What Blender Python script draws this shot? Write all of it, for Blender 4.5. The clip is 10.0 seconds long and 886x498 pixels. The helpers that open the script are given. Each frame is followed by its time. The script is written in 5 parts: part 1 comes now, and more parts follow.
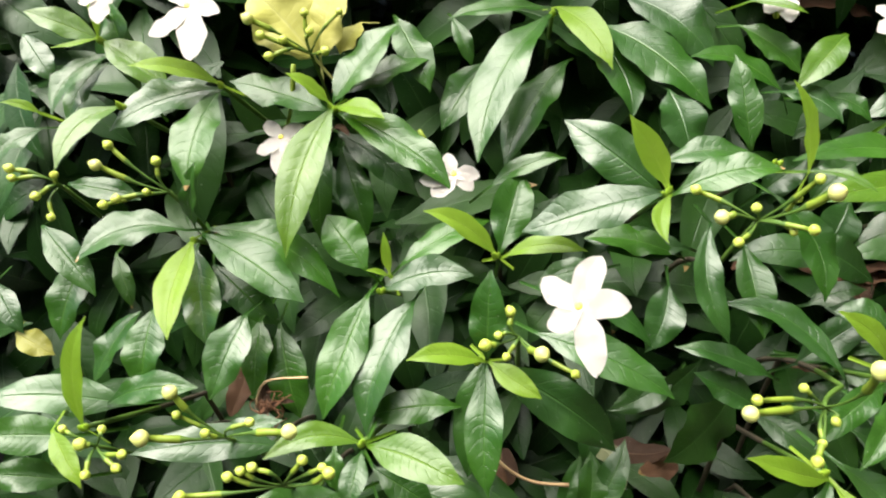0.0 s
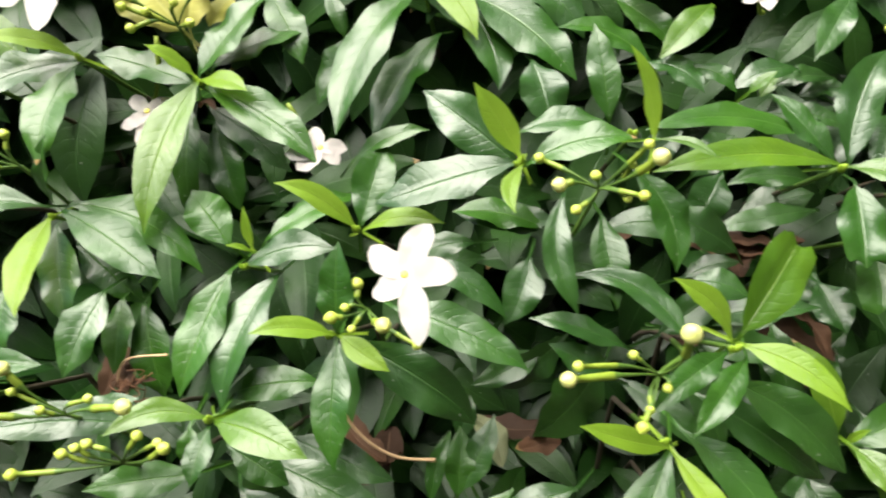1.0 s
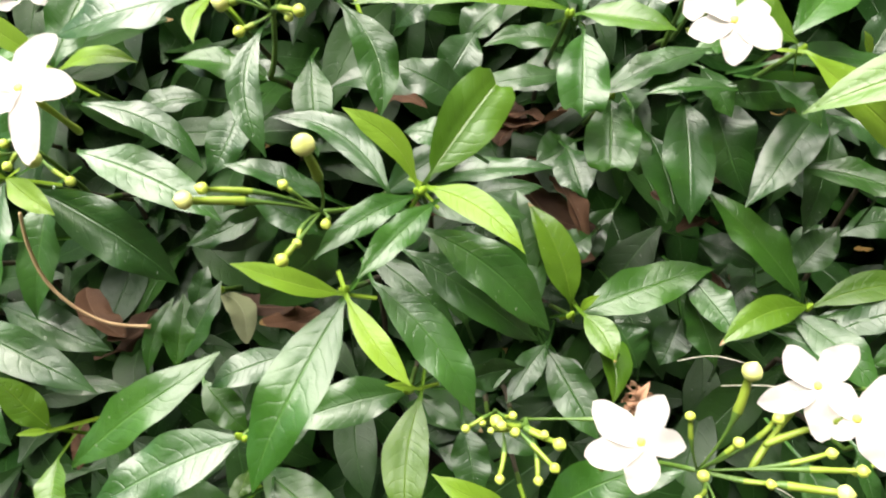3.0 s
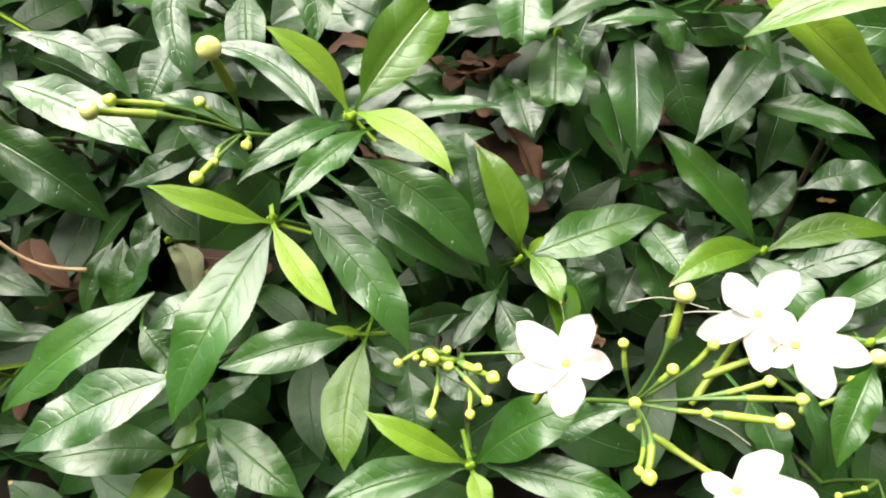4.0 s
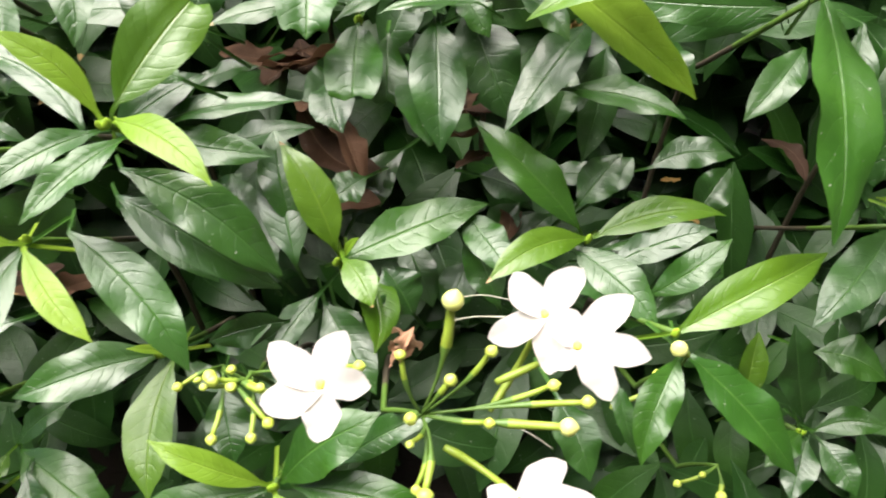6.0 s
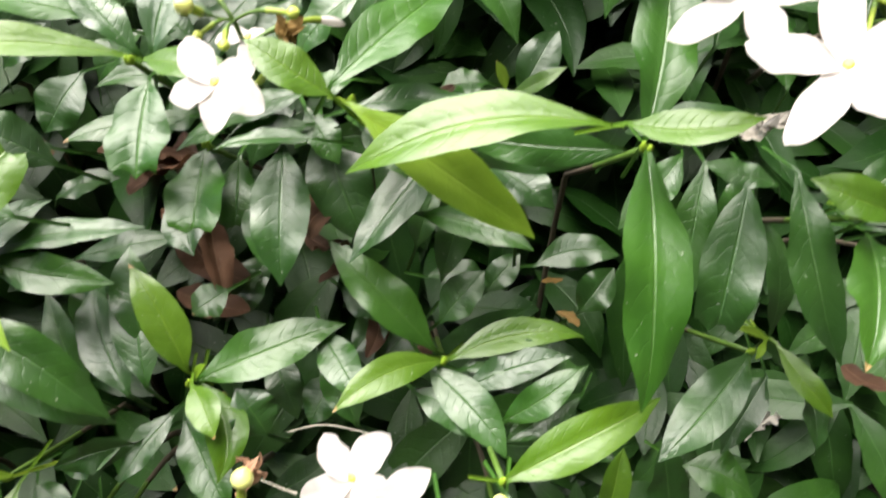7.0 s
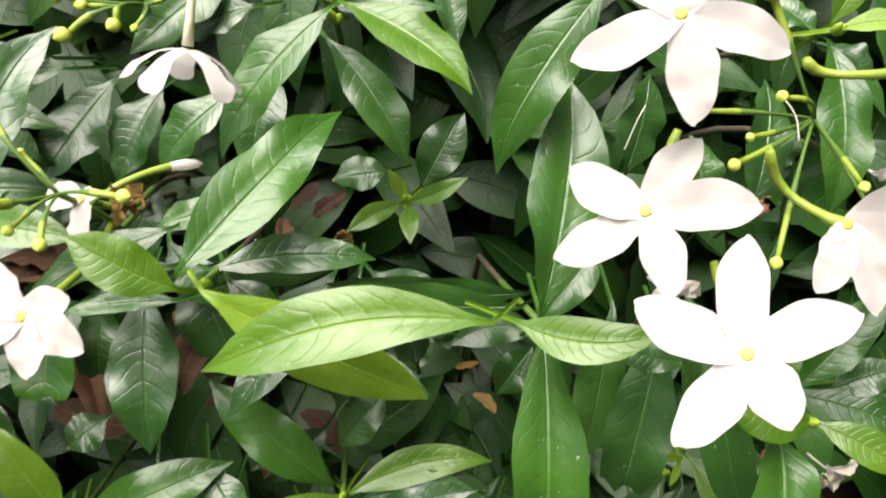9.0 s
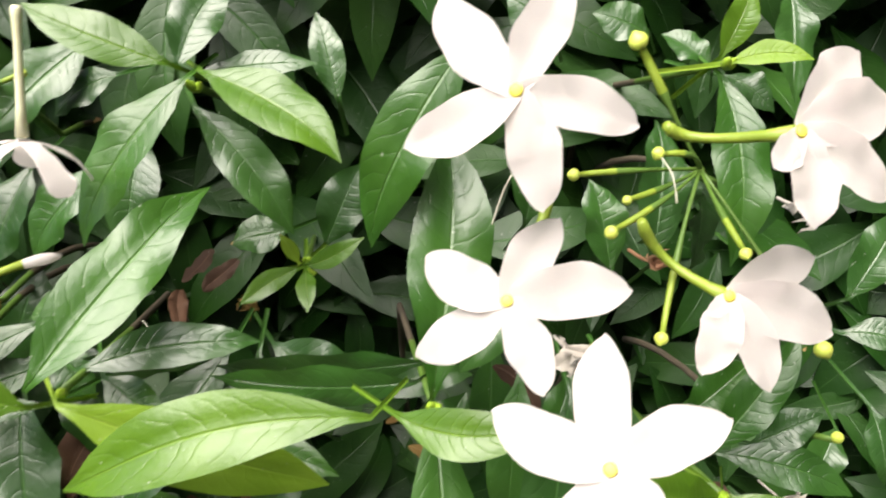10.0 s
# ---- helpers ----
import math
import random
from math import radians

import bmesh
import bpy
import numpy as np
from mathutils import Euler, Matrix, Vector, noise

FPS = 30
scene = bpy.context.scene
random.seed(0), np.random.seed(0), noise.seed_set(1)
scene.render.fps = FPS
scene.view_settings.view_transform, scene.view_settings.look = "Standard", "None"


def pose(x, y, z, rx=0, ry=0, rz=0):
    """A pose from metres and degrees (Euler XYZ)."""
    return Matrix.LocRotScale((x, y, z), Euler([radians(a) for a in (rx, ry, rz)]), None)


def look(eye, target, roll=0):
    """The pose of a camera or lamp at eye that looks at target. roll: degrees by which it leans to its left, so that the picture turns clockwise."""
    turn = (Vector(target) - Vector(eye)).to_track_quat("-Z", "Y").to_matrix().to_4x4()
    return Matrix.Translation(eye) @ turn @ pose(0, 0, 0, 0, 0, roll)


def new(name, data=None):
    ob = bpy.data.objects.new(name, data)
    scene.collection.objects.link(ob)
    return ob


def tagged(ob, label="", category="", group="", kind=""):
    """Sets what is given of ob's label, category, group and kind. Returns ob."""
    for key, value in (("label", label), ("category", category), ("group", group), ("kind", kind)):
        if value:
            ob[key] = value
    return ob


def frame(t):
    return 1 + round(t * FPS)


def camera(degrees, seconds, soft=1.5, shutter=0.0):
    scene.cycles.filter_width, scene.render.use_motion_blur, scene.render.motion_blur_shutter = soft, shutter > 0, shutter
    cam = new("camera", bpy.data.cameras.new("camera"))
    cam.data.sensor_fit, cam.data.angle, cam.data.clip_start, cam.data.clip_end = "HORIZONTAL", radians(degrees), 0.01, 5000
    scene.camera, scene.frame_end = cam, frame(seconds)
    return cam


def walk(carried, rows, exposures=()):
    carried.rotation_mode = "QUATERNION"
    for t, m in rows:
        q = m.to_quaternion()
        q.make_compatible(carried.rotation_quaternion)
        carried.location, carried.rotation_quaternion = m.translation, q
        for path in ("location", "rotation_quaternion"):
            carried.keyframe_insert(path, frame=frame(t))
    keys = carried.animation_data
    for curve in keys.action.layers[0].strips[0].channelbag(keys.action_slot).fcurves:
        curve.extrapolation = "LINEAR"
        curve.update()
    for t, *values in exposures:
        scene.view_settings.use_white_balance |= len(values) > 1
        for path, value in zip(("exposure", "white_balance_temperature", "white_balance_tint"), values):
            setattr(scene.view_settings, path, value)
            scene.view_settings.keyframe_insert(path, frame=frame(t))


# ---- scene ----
cam = camera(61.1, 10.0, soft=2.0, shutter=0.4)
PATH = [
    (0, (0.0931, 0.0100, 0.4348), (0.0568, 0.3414, 0.2137), -3.38),
    (0.5, (0.1148, 0.0117, 0.4257), (0.0812, 0.3417, 0.2021), -2.88),
    (1, (0.1497, 0.0127, 0.4224), (0.1230, 0.3422, 0.1972), -2.95),
    (1.5, (0.1860, 0.0112, 0.4143), (0.1675, 0.3392, 0.1862), -2.06),
    (2, (0.2207, 0.0134, 0.4070), (0.2055, 0.3369, 0.1723), -1.66),
    (2.5, (0.2442, 0.0110, 0.3883), (0.2353, 0.3327, 0.1507), -0.86),
    (3, (0.2584, 0.0093, 0.3706), (0.2532, 0.3250, 0.1250), 0.11),
    (3.2, (0.2666, 0.0064, 0.3639), (0.2586, 0.3233, 0.1200), -0.17),
    (4.3, (0.2923, 0.0001, 0.3410), (0.2889, 0.3155, 0.0950), 0.16),
    (4.5, (0.3000, 0.0000, 0.3400), (0.3000, 0.3152, 0.0937), 0.00),
    (5, (0.3128, 0.0055, 0.3378), (0.3183, 0.3204, 0.0913), -0.58),
    (5.2, (0.3189, 0.0084, 0.3364), (0.3261, 0.3227, 0.0892), -0.64),
    (6.3, (0.3616, 0.0241, 0.3460), (0.3822, 0.3299, 0.0890), -0.09),
    (6.5, (0.3759, 0.0292, 0.3513), (0.3960, 0.3341, 0.0932), 0.31),
    (7, (0.4083, 0.0507, 0.3809), (0.4278, 0.3582, 0.1258), 0.33),
    (7.5, (0.4162, 0.0682, 0.3981), (0.4378, 0.3758, 0.1433), 0.12),
    (8, (0.4241, 0.0854, 0.4084), (0.4591, 0.3777, 0.1377), 3.44),
    (8.5, (0.4328, 0.1102, 0.4262), (0.4668, 0.3809, 0.1337), 2.79),
    (9, (0.4414, 0.1322, 0.4278), (0.4792, 0.4021, 0.1350), 1.79),
    (9.5, (0.4580, 0.1421, 0.4301), (0.4981, 0.4119, 0.1375), 0.64),
    (10, (0.4776, 0.1563, 0.4316), (0.5217, 0.4236, 0.1374), -1.63),
]
walk(cam, [(t, look(eye, target, roll)) for t, eye, target, roll in PATH], exposures=[(0, 2.25, 6900, 8), (2.5, 2.46, 6900, 9), (4.5, 2.61, 6850, 11), (7, 2.44, 6800, 12), (10, 2.15, 6900, 14)])
SKY, SUN = 0.050, 2.7

# ---- light: bright overcast sky, soft high sun ----
world = bpy.data.worlds.new("sky")
scene.world = world
world.use_nodes = True
wn = world.node_tree
sky = wn.nodes.new("ShaderNodeTexSky")
sky.sky_type = "NISHITA"
sky.sun_disc = False
sky.sun_elevation, sky.sun_rotation = radians(73), radians(280)
sky.air_density, sky.dust_density, sky.ozone_density = 1.0, 3.0, 1.0
wn.links.new(sky.outputs["Color"], wn.nodes["Background"].inputs["Color"])
wn.nodes["Background"].inputs["Strength"].default_value = SKY
lamp = bpy.data.lights.new("sun", "SUN")
lamp.energy, lamp.angle, lamp.color = SUN, radians(58), (1.0, 0.985, 0.95)
sun = new("sun", lamp)
sun.matrix_world = look((0.3 - 0.55, 0.3 + 0.06, 0.2 + 1.90), (0.3, 0.3, 0.2))


# ---- materials ----
def material(name):
    m = bpy.data.materials.new(name)
    m.use_nodes = True
    return m, m.node_tree, m.node_tree.nodes["Principled BSDF"]


def node(nt, kind, **inputs):
    n = nt.nodes.new(kind)
    for key, value in inputs.items():
        n.inputs[key].default_value = value
    return n


def calc(nt, op, a, b=None, c=None, clamp=False):
    n = nt.nodes.new("ShaderNodeMath")
    n.operation, n.use_clamp = op, clamp
    for k, v in enumerate((a, b, c)):
        if v is None:
            continue
        if isinstance(v, (int, float)):
            n.inputs[k].default_value = v
        else:
            nt.links.new(v, n.inputs[k])
    return n.outputs[0]


def blend(nt, fac, a, b, mode="MIX"):
    n = nt.nodes.new("ShaderNodeMix")
    n.data_type, n.blend_type = "RGBA", mode
    for socket, v in ((n.inputs["Factor"], fac), (n.inputs["A"], a), (n.inputs["B"], b)):
        if isinstance(v, (int, float)):
            socket.default_value = v
        elif isinstance(v, tuple):
            socket.default_value = (*v, 1.0)
        else:
            nt.links.new(v, socket)
    return n.outputs["Result"]


def scatter(nt, scale, detail=3.0, rough=0.55, coords="Object"):
    tc = nt.nodes.new("ShaderNodeTexCoord")
    n = node(nt, "ShaderNodeTexNoise", Scale=scale, Detail=detail, Roughness=rough)
    nt.links.new(tc.outputs[coords], n.inputs["Vector"])
    return n.outputs["Fac"]


def leaf_material(name, dark, light, vein, rough, through_light, gloss=0.5, joined=False):
    """A leaf: mottled blade, paler midrib, side veins that dip and quilt the blade, specks of dust."""
    m, nt, bsdf = material(name)
    uv = nt.nodes.new("ShaderNodeUVMap")
    sep = nt.nodes.new("ShaderNodeSeparateXYZ")
    nt.links.new(uv.outputs["UV"], sep.inputs[0])
    u, v = sep.outputs["X"], sep.outputs["Y"]
    off = calc(nt, "ABSOLUTE", calc(nt, "MULTIPLY_ADD", v, 2.0, -1.0))
    # position along the side veins, which run forward from the midrib and bend on towards the margin
    lean = calc(nt, "MULTIPLY_ADD", calc(nt, "POWER", off, 3.0), -0.7, calc(nt, "MULTIPLY", off, -0.9))
    run = calc(nt, "ADD", calc(nt, "MULTIPLY_ADD", u, 11.0, lean), calc(nt, "MULTIPLY", scatter(nt, 60.0, 3.0), 1.7))
    gap = calc(nt, "ABSOLUTE", calc(nt, "MULTIPLY_ADD", calc(nt, "FRACT", run), 2.0, -1.0))
    inside = calc(nt, "SUBTRACT", 1.0, calc(nt, "POWER", off, 4.0), clamp=True)
    quilt = calc(nt, "MULTIPLY", calc(nt, "POWER", gap, 5.0), inside)
    side = calc(nt, "MULTIPLY", calc(nt, "POWER", gap, 18.0), inside)
    rib = calc(nt, "SUBTRACT", 1.0, calc(nt, "DIVIDE", off, calc(nt, "MULTIPLY_ADD", u, -0.05, 0.085)), clamp=True)
    rnd = nt.nodes.new("ShaderNodeNewGeometry").outputs["Random Per Island"] if joined else nt.nodes.new("ShaderNodeObjectInfo").outputs["Random"]
    big = scatter(nt, 38.0, 2.0)
    fine = scatter(nt, 420.0, 4.0)
    mix = calc(nt, "ADD", calc(nt, "MULTIPLY_ADD", big, 1.5, -0.62), calc(nt, "MULTIPLY_ADD", rnd, 0.8, -0.35), clamp=True)
    col = blend(nt, mix, dark, light)
    col = blend(nt, calc(nt, "MULTIPLY", fine, 0.35), col, tuple(c * 0.55 for c in dark))
    col = blend(nt, calc(nt, "MULTIPLY", side, 0.035), col, vein)
    col = blend(nt, calc(nt, "MULTIPLY", rib, 0.45), col, vein)
    speck = calc(nt, "GREATER_THAN", scatter(nt, 700.0, 1.0), 0.77)
    col = blend(nt, calc(nt, "MULTIPLY", speck, 0.32), col, (0.55, 0.57, 0.5))
    # withered tips on some of the leaves
    edge = calc(nt, "GREATER_THAN", calc(nt, "MULTIPLY_ADD", fine, 0.05, u), 0.985)
    col = blend(nt, calc(nt, "MULTIPLY", edge, calc(nt, "GREATER_THAN", rnd, 0.95)), col, (0.30, 0.20, 0.08))
    nt.links.new(col, bsdf.inputs["Base Color"])
    nt.links.new(calc(nt, "ADD", calc(nt, "MULTIPLY_ADD", scatter(nt, 90.0, 3.0), 0.22, rough - 0.11), calc(nt, "MULTIPLY", speck, 0.2)), bsdf.inputs["Roughness"])
    bsdf.inputs["Specular IOR Level"].default_value = gloss
    grain = scatter(nt, 1300.0, 2.0)
    height = calc(nt, "ADD", calc(nt, "MULTIPLY_ADD", quilt, -0.17, calc(nt, "MULTIPLY", side, -0.09)), calc(nt, "MULTIPLY_ADD", rib, -0.65, calc(nt, "MULTIPLY_ADD", fine, 0.40, calc(nt, "MULTIPLY_ADD", grain, 0.10, calc(nt, "MULTIPLY", big, 2.4)))))
    bump = node(nt, "ShaderNodeBump", Strength=0.75, Distance=0.0005)
    nt.links.new(height, bump.inputs["Height"])
    nt.links.new(bump.outputs[0], bsdf.inputs["Normal"])
    tr = nt.nodes.new("ShaderNodeBsdfTranslucent")
    nt.links.new(blend(nt, 0.5, col, tuple(min(1.0, c * 2.2) for c in light)), tr.inputs["Color"])
    nt.links.new(bump.outputs[0], tr.inputs["Normal"])
    ms = node(nt, "ShaderNodeMixShader", Fac=through_light)
    nt.links.new(bsdf.outputs[0], ms.inputs[1])
    nt.links.new(tr.outputs[0], ms.inputs[2])
    nt.links.new(ms.outputs[0], nt.nodes["Material Output"].inputs["Surface"])
    return m


def plain_material(name, a, b, rough, scale, bump_depth=0.0003, sub=0.0, spec=0.5, dirt=0.3):
    m, nt, bsdf = material(name)
    f = scatter(nt, scale, 4.0)
    g = scatter(nt, scale * 7, 3.0)
    col = blend(nt, calc(nt, "MULTIPLY_ADD", f, 1.8, -0.4, clamp=True), a, b)
    col = blend(nt, calc(nt, "MULTIPLY", g, dirt), col, tuple(c * 0.6 for c in a))
    rnd = nt.nodes.new("ShaderNodeObjectInfo").outputs["Random"]
    col = blend(nt, calc(nt, "MULTIPLY", rnd, 0.35), col, b)
    nt.links.new(col, bsdf.inputs["Base Color"])
    bsdf.inputs["Roughness"].default_value = rough
    bsdf.inputs["Specular IOR Level"].default_value = spec
    if sub:
        bsdf.inputs["Subsurface Weight"].default_value = sub
        bsdf.inputs["Subsurface Radius"].default_value = (0.004, 0.003, 0.002)
    bump = node(nt, "ShaderNodeBump", Strength=0.6, Distance=bump_depth)
    nt.links.new(calc(nt, "ADD", f, calc(nt, "MULTIPLY", g, 0.4)), bump.inputs["Height"])
    nt.links.new(bump.outputs[0], bsdf.inputs["Normal"])
    return m


LEAF = {
    "d": leaf_material("leaf_mature", (0.013, 0.055, 0.006), (0.030, 0.100, 0.010), (0.06, 0.15, 0.03), 0.36, 0.06, 0.72),
    "g": leaf_material("leaf_green", (0.016, 0.066, 0.005), (0.040, 0.120, 0.010), (0.075, 0.17, 0.03), 0.35, 0.09, 0.56),
    "l": leaf_material("leaf_fresh", (0.044, 0.115, 0.004), (0.092, 0.185, 0.008), (0.17, 0.28, 0.035), 0.38, 0.16, 0.6),
    "y": leaf_material("leaf_young", (0.18, 0.32, 0.022), (0.30, 0.455, 0.050), (0.40, 0.53, 0.09), 0.42, 0.46, 0.5),
    "o": leaf_material("leaf_yellowed", (0.20, 0.20, 0.025), (0.32, 0.31, 0.05), (0.4, 0.38, 0.12), 0.5, 0.2),
}
LEAF["p"] = leaf_material("leaf_pale_yellow", (0.45, 0.44, 0.10), (0.62, 0.58, 0.20), (0.6, 0.58, 0.25), 0.55, 0.25)
LEAF["r"] = LEAF["g"]
LEAF["b"] = LEAF["l"]
LEAF["e"] = LEAF["d"]
LEAF["m"] = leaf_material("leaf_half_grown", (0.016, 0.066, 0.005), (0.040, 0.125, 0.010), (0.09, 0.20, 0.03), 0.34, 0.08, 0.5)
# mature leaf dimmed and dulled to stand in for shade inside the shrub
LEAF["n"] = leaf_material("leaf_half_shaded", (0.012, 0.046, 0.006), (0.027, 0.085, 0.010), (0.05, 0.13, 0.03), 0.44, 0.05, 0.38)
# the mature leaf again, darker and duller: shade put into the colour
LEAF_SHADED = leaf_material("leaf_shaded", (0.009, 0.040, 0.005), (0.022, 0.076, 0.009), (0.05, 0.12, 0.03), 0.42, 0.03, 0.32, joined=True)
STEM = plain_material("green_stem", (0.042, 0.098, 0.012), (0.085, 0.16, 0.022), 0.5, 120.0)
WOOD = plain_material("brown_stem", (0.045, 0.038, 0.022), (0.085, 0.065, 0.04), 0.8, 90.0, 0.0006)
GREEN_BUD = plain_material("green_bud", (0.36, 0.46, 0.05), (0.52, 0.60, 0.12), 0.45, 150.0, 0.0002, 0.2)
BUD = plain_material("cream_bud", (0.48, 0.54, 0.12), (0.63, 0.64, 0.24), 0.45, 150.0, 0.0002, 0.3)
TUBE = plain_material("yellow_green_tube", (0.13, 0.20, 0.014), (0.24, 0.32, 0.035), 0.5, 150.0, 0.0002, 0.2)
PETAL = plain_material("white_petal", (0.78, 0.745, 0.725), (0.83, 0.795, 0.775), 0.5, 110.0, 0.00025, dirt=0.06)
pt_nodes = PETAL.node_tree
thin = pt_nodes.nodes.new("ShaderNodeBsdfTranslucent")
thin.inputs["Color"].default_value = (0.84, 0.80, 0.78, 1)
petal_mix = node(pt_nodes, "ShaderNodeMixShader", Fac=0.48)
pt_nodes.links.new(pt_nodes.nodes["Principled BSDF"].outputs[0], petal_mix.inputs[1])
pt_nodes.links.new(thin.outputs[0], petal_mix.inputs[2])
pt_nodes.links.new(petal_mix.outputs[0], pt_nodes.nodes["Material Output"].inputs["Surface"])
EYE = plain_material("yellow_throat", (0.76, 0.66, 0.06), (0.84, 0.75, 0.14), 0.6, 300.0)
DRY = leaf_material("dry_leaf", (0.042, 0.022, 0.013), (0.18, 0.092, 0.052), (0.24, 0.14, 0.09), 0.75, 0.12, 0.25)
FILAMENT = plain_material("pale_filament", (0.40, 0.39, 0.30), (0.54, 0.52, 0.42), 0.6, 200.0, 0.0002)
WITHERED = {
    "tan": leaf_material("withered_tan", (0.28, 0.14, 0.075), (0.55, 0.33, 0.22), (0.5, 0.35, 0.25), 0.75, 0.2, 0.2),
    "yellow": leaf_material("withered_yellow", (0.15, 0.09, 0.025), (0.34, 0.23, 0.085), (0.34, 0.25, 0.12), 0.7, 0.2, 0.2),
    "pale": leaf_material("withered_pale_green", (0.15, 0.17, 0.085), (0.30, 0.31, 0.18), (0.32, 0.33, 0.2), 0.7, 0.15, 0.3),
    "white": leaf_material("withered_white", (0.48, 0.44, 0.38), (0.70, 0.66, 0.60), (0.7, 0.62, 0.5), 0.6, 0.3, 0.2),
}
SHOOT_TIP = plain_material("shoot_tip", (0.17, 0.30, 0.016), (0.28, 0.42, 0.035), 0.45, 150.0, 0.0002, 0.2)
PALE_TUBE = plain_material("pale_tube", (0.58, 0.60, 0.34), (0.74, 0.73, 0.56), 0.5, 60.0, 0.0002, 0.2)
TANGLE = plain_material("brown_fibre", (0.09, 0.035, 0.016), (0.22, 0.10, 0.05), 0.8, 120.0, 0.0004)
STRAW = plain_material("straw", (0.42, 0.26, 0.13), (0.60, 0.42, 0.24), 0.7, 120.0, 0.0004)
# for the added light-blocking walls, kept dark so they bounce little light
PLASTER = plain_material("plaster", (0.07, 0.066, 0.06), (0.12, 0.11, 0.10), 0.9, 3.0, 0.004)
SOIL = plain_material("soil", (0.011, 0.008, 0.006), (0.030, 0.019, 0.013), 0.95, 22.0, 0.006)


# ---- building ----
def part(name, bm, mat, parent, label="", smooth=True):
    me = bpy.data.meshes.new(name)
    bm.to_mesh(me)
    bm.free()
    for k in (mat if isinstance(mat, (list, tuple)) else [mat]):
        me.materials.append(k)
    for p in me.polygons:
        p.use_smooth = smooth
    ob = new(name, me)
    ob.parent = parent
    return tagged(ob, label)


def ground_height(x, y):
    s = min(1.0, max(0.0, (y - 0.16) / 0.22))
    bump = 0.012 * noise.noise((x * 7, y * 7, 0.3)) + 0.005 * noise.noise((x * 31, y * 31, 1.3))
    near = max(0.0, 1.0 - math.hypot(x - 0.3, y - 0.35) / 3.0)
    return 0.03 * s * s * (3 - 2 * s) + bump * near - 0.10


def tube(bm, points, radii, sides=6, mat=0, cap=True):
    """A round tube along points, with a radius at each."""
    rings = []
    pts = [Vector(p) for p in points]
    for k, p in enumerate(pts):
        d = (pts[min(k + 1, len(pts) - 1)] - pts[max(k - 1, 0)]).normalized()
        a = d.orthogonal().normalized() if k == 0 else (prev - d * prev.dot(d)).normalized()
        prev = a
        b = d.cross(a)
        rings.append([bm.verts.new(p + (a * math.cos(q) + b * math.sin(q)) * radii[k]) for q in (2 * math.pi * i / sides for i in range(sides))])
    mats = mat if isinstance(mat, list) else [mat] * (len(rings) - 1)
    for r, s, k in zip(rings, rings[1:], mats):
        for i in range(sides):
            bm.faces.new((r[i], r[(i + 1) % sides], s[(i + 1) % sides], s[i])).material_index = k
    if cap:
        bm.faces.new(rings[0][::-1]).material_index = mats[0]
        bm.faces.new(rings[-1]).material_index = mats[-1]


def bent(a, b, sag, n=6):
    """Points from a to b on a curve that bulges by the vector sag."""
    a, b, sag = Vector(a), Vector(b), Vector(sag)
    return [a.lerp(b, k / n) + sag * (4 * (k / n) * (1 - k / n)) for k in range(n + 1)]


OUTWARD = Vector((0, -0.6 * 0.788, 0.6 * 0.616 + 0.6))
INWARD = Vector((0, 0.788, -0.616))
rng = random.Random(7)


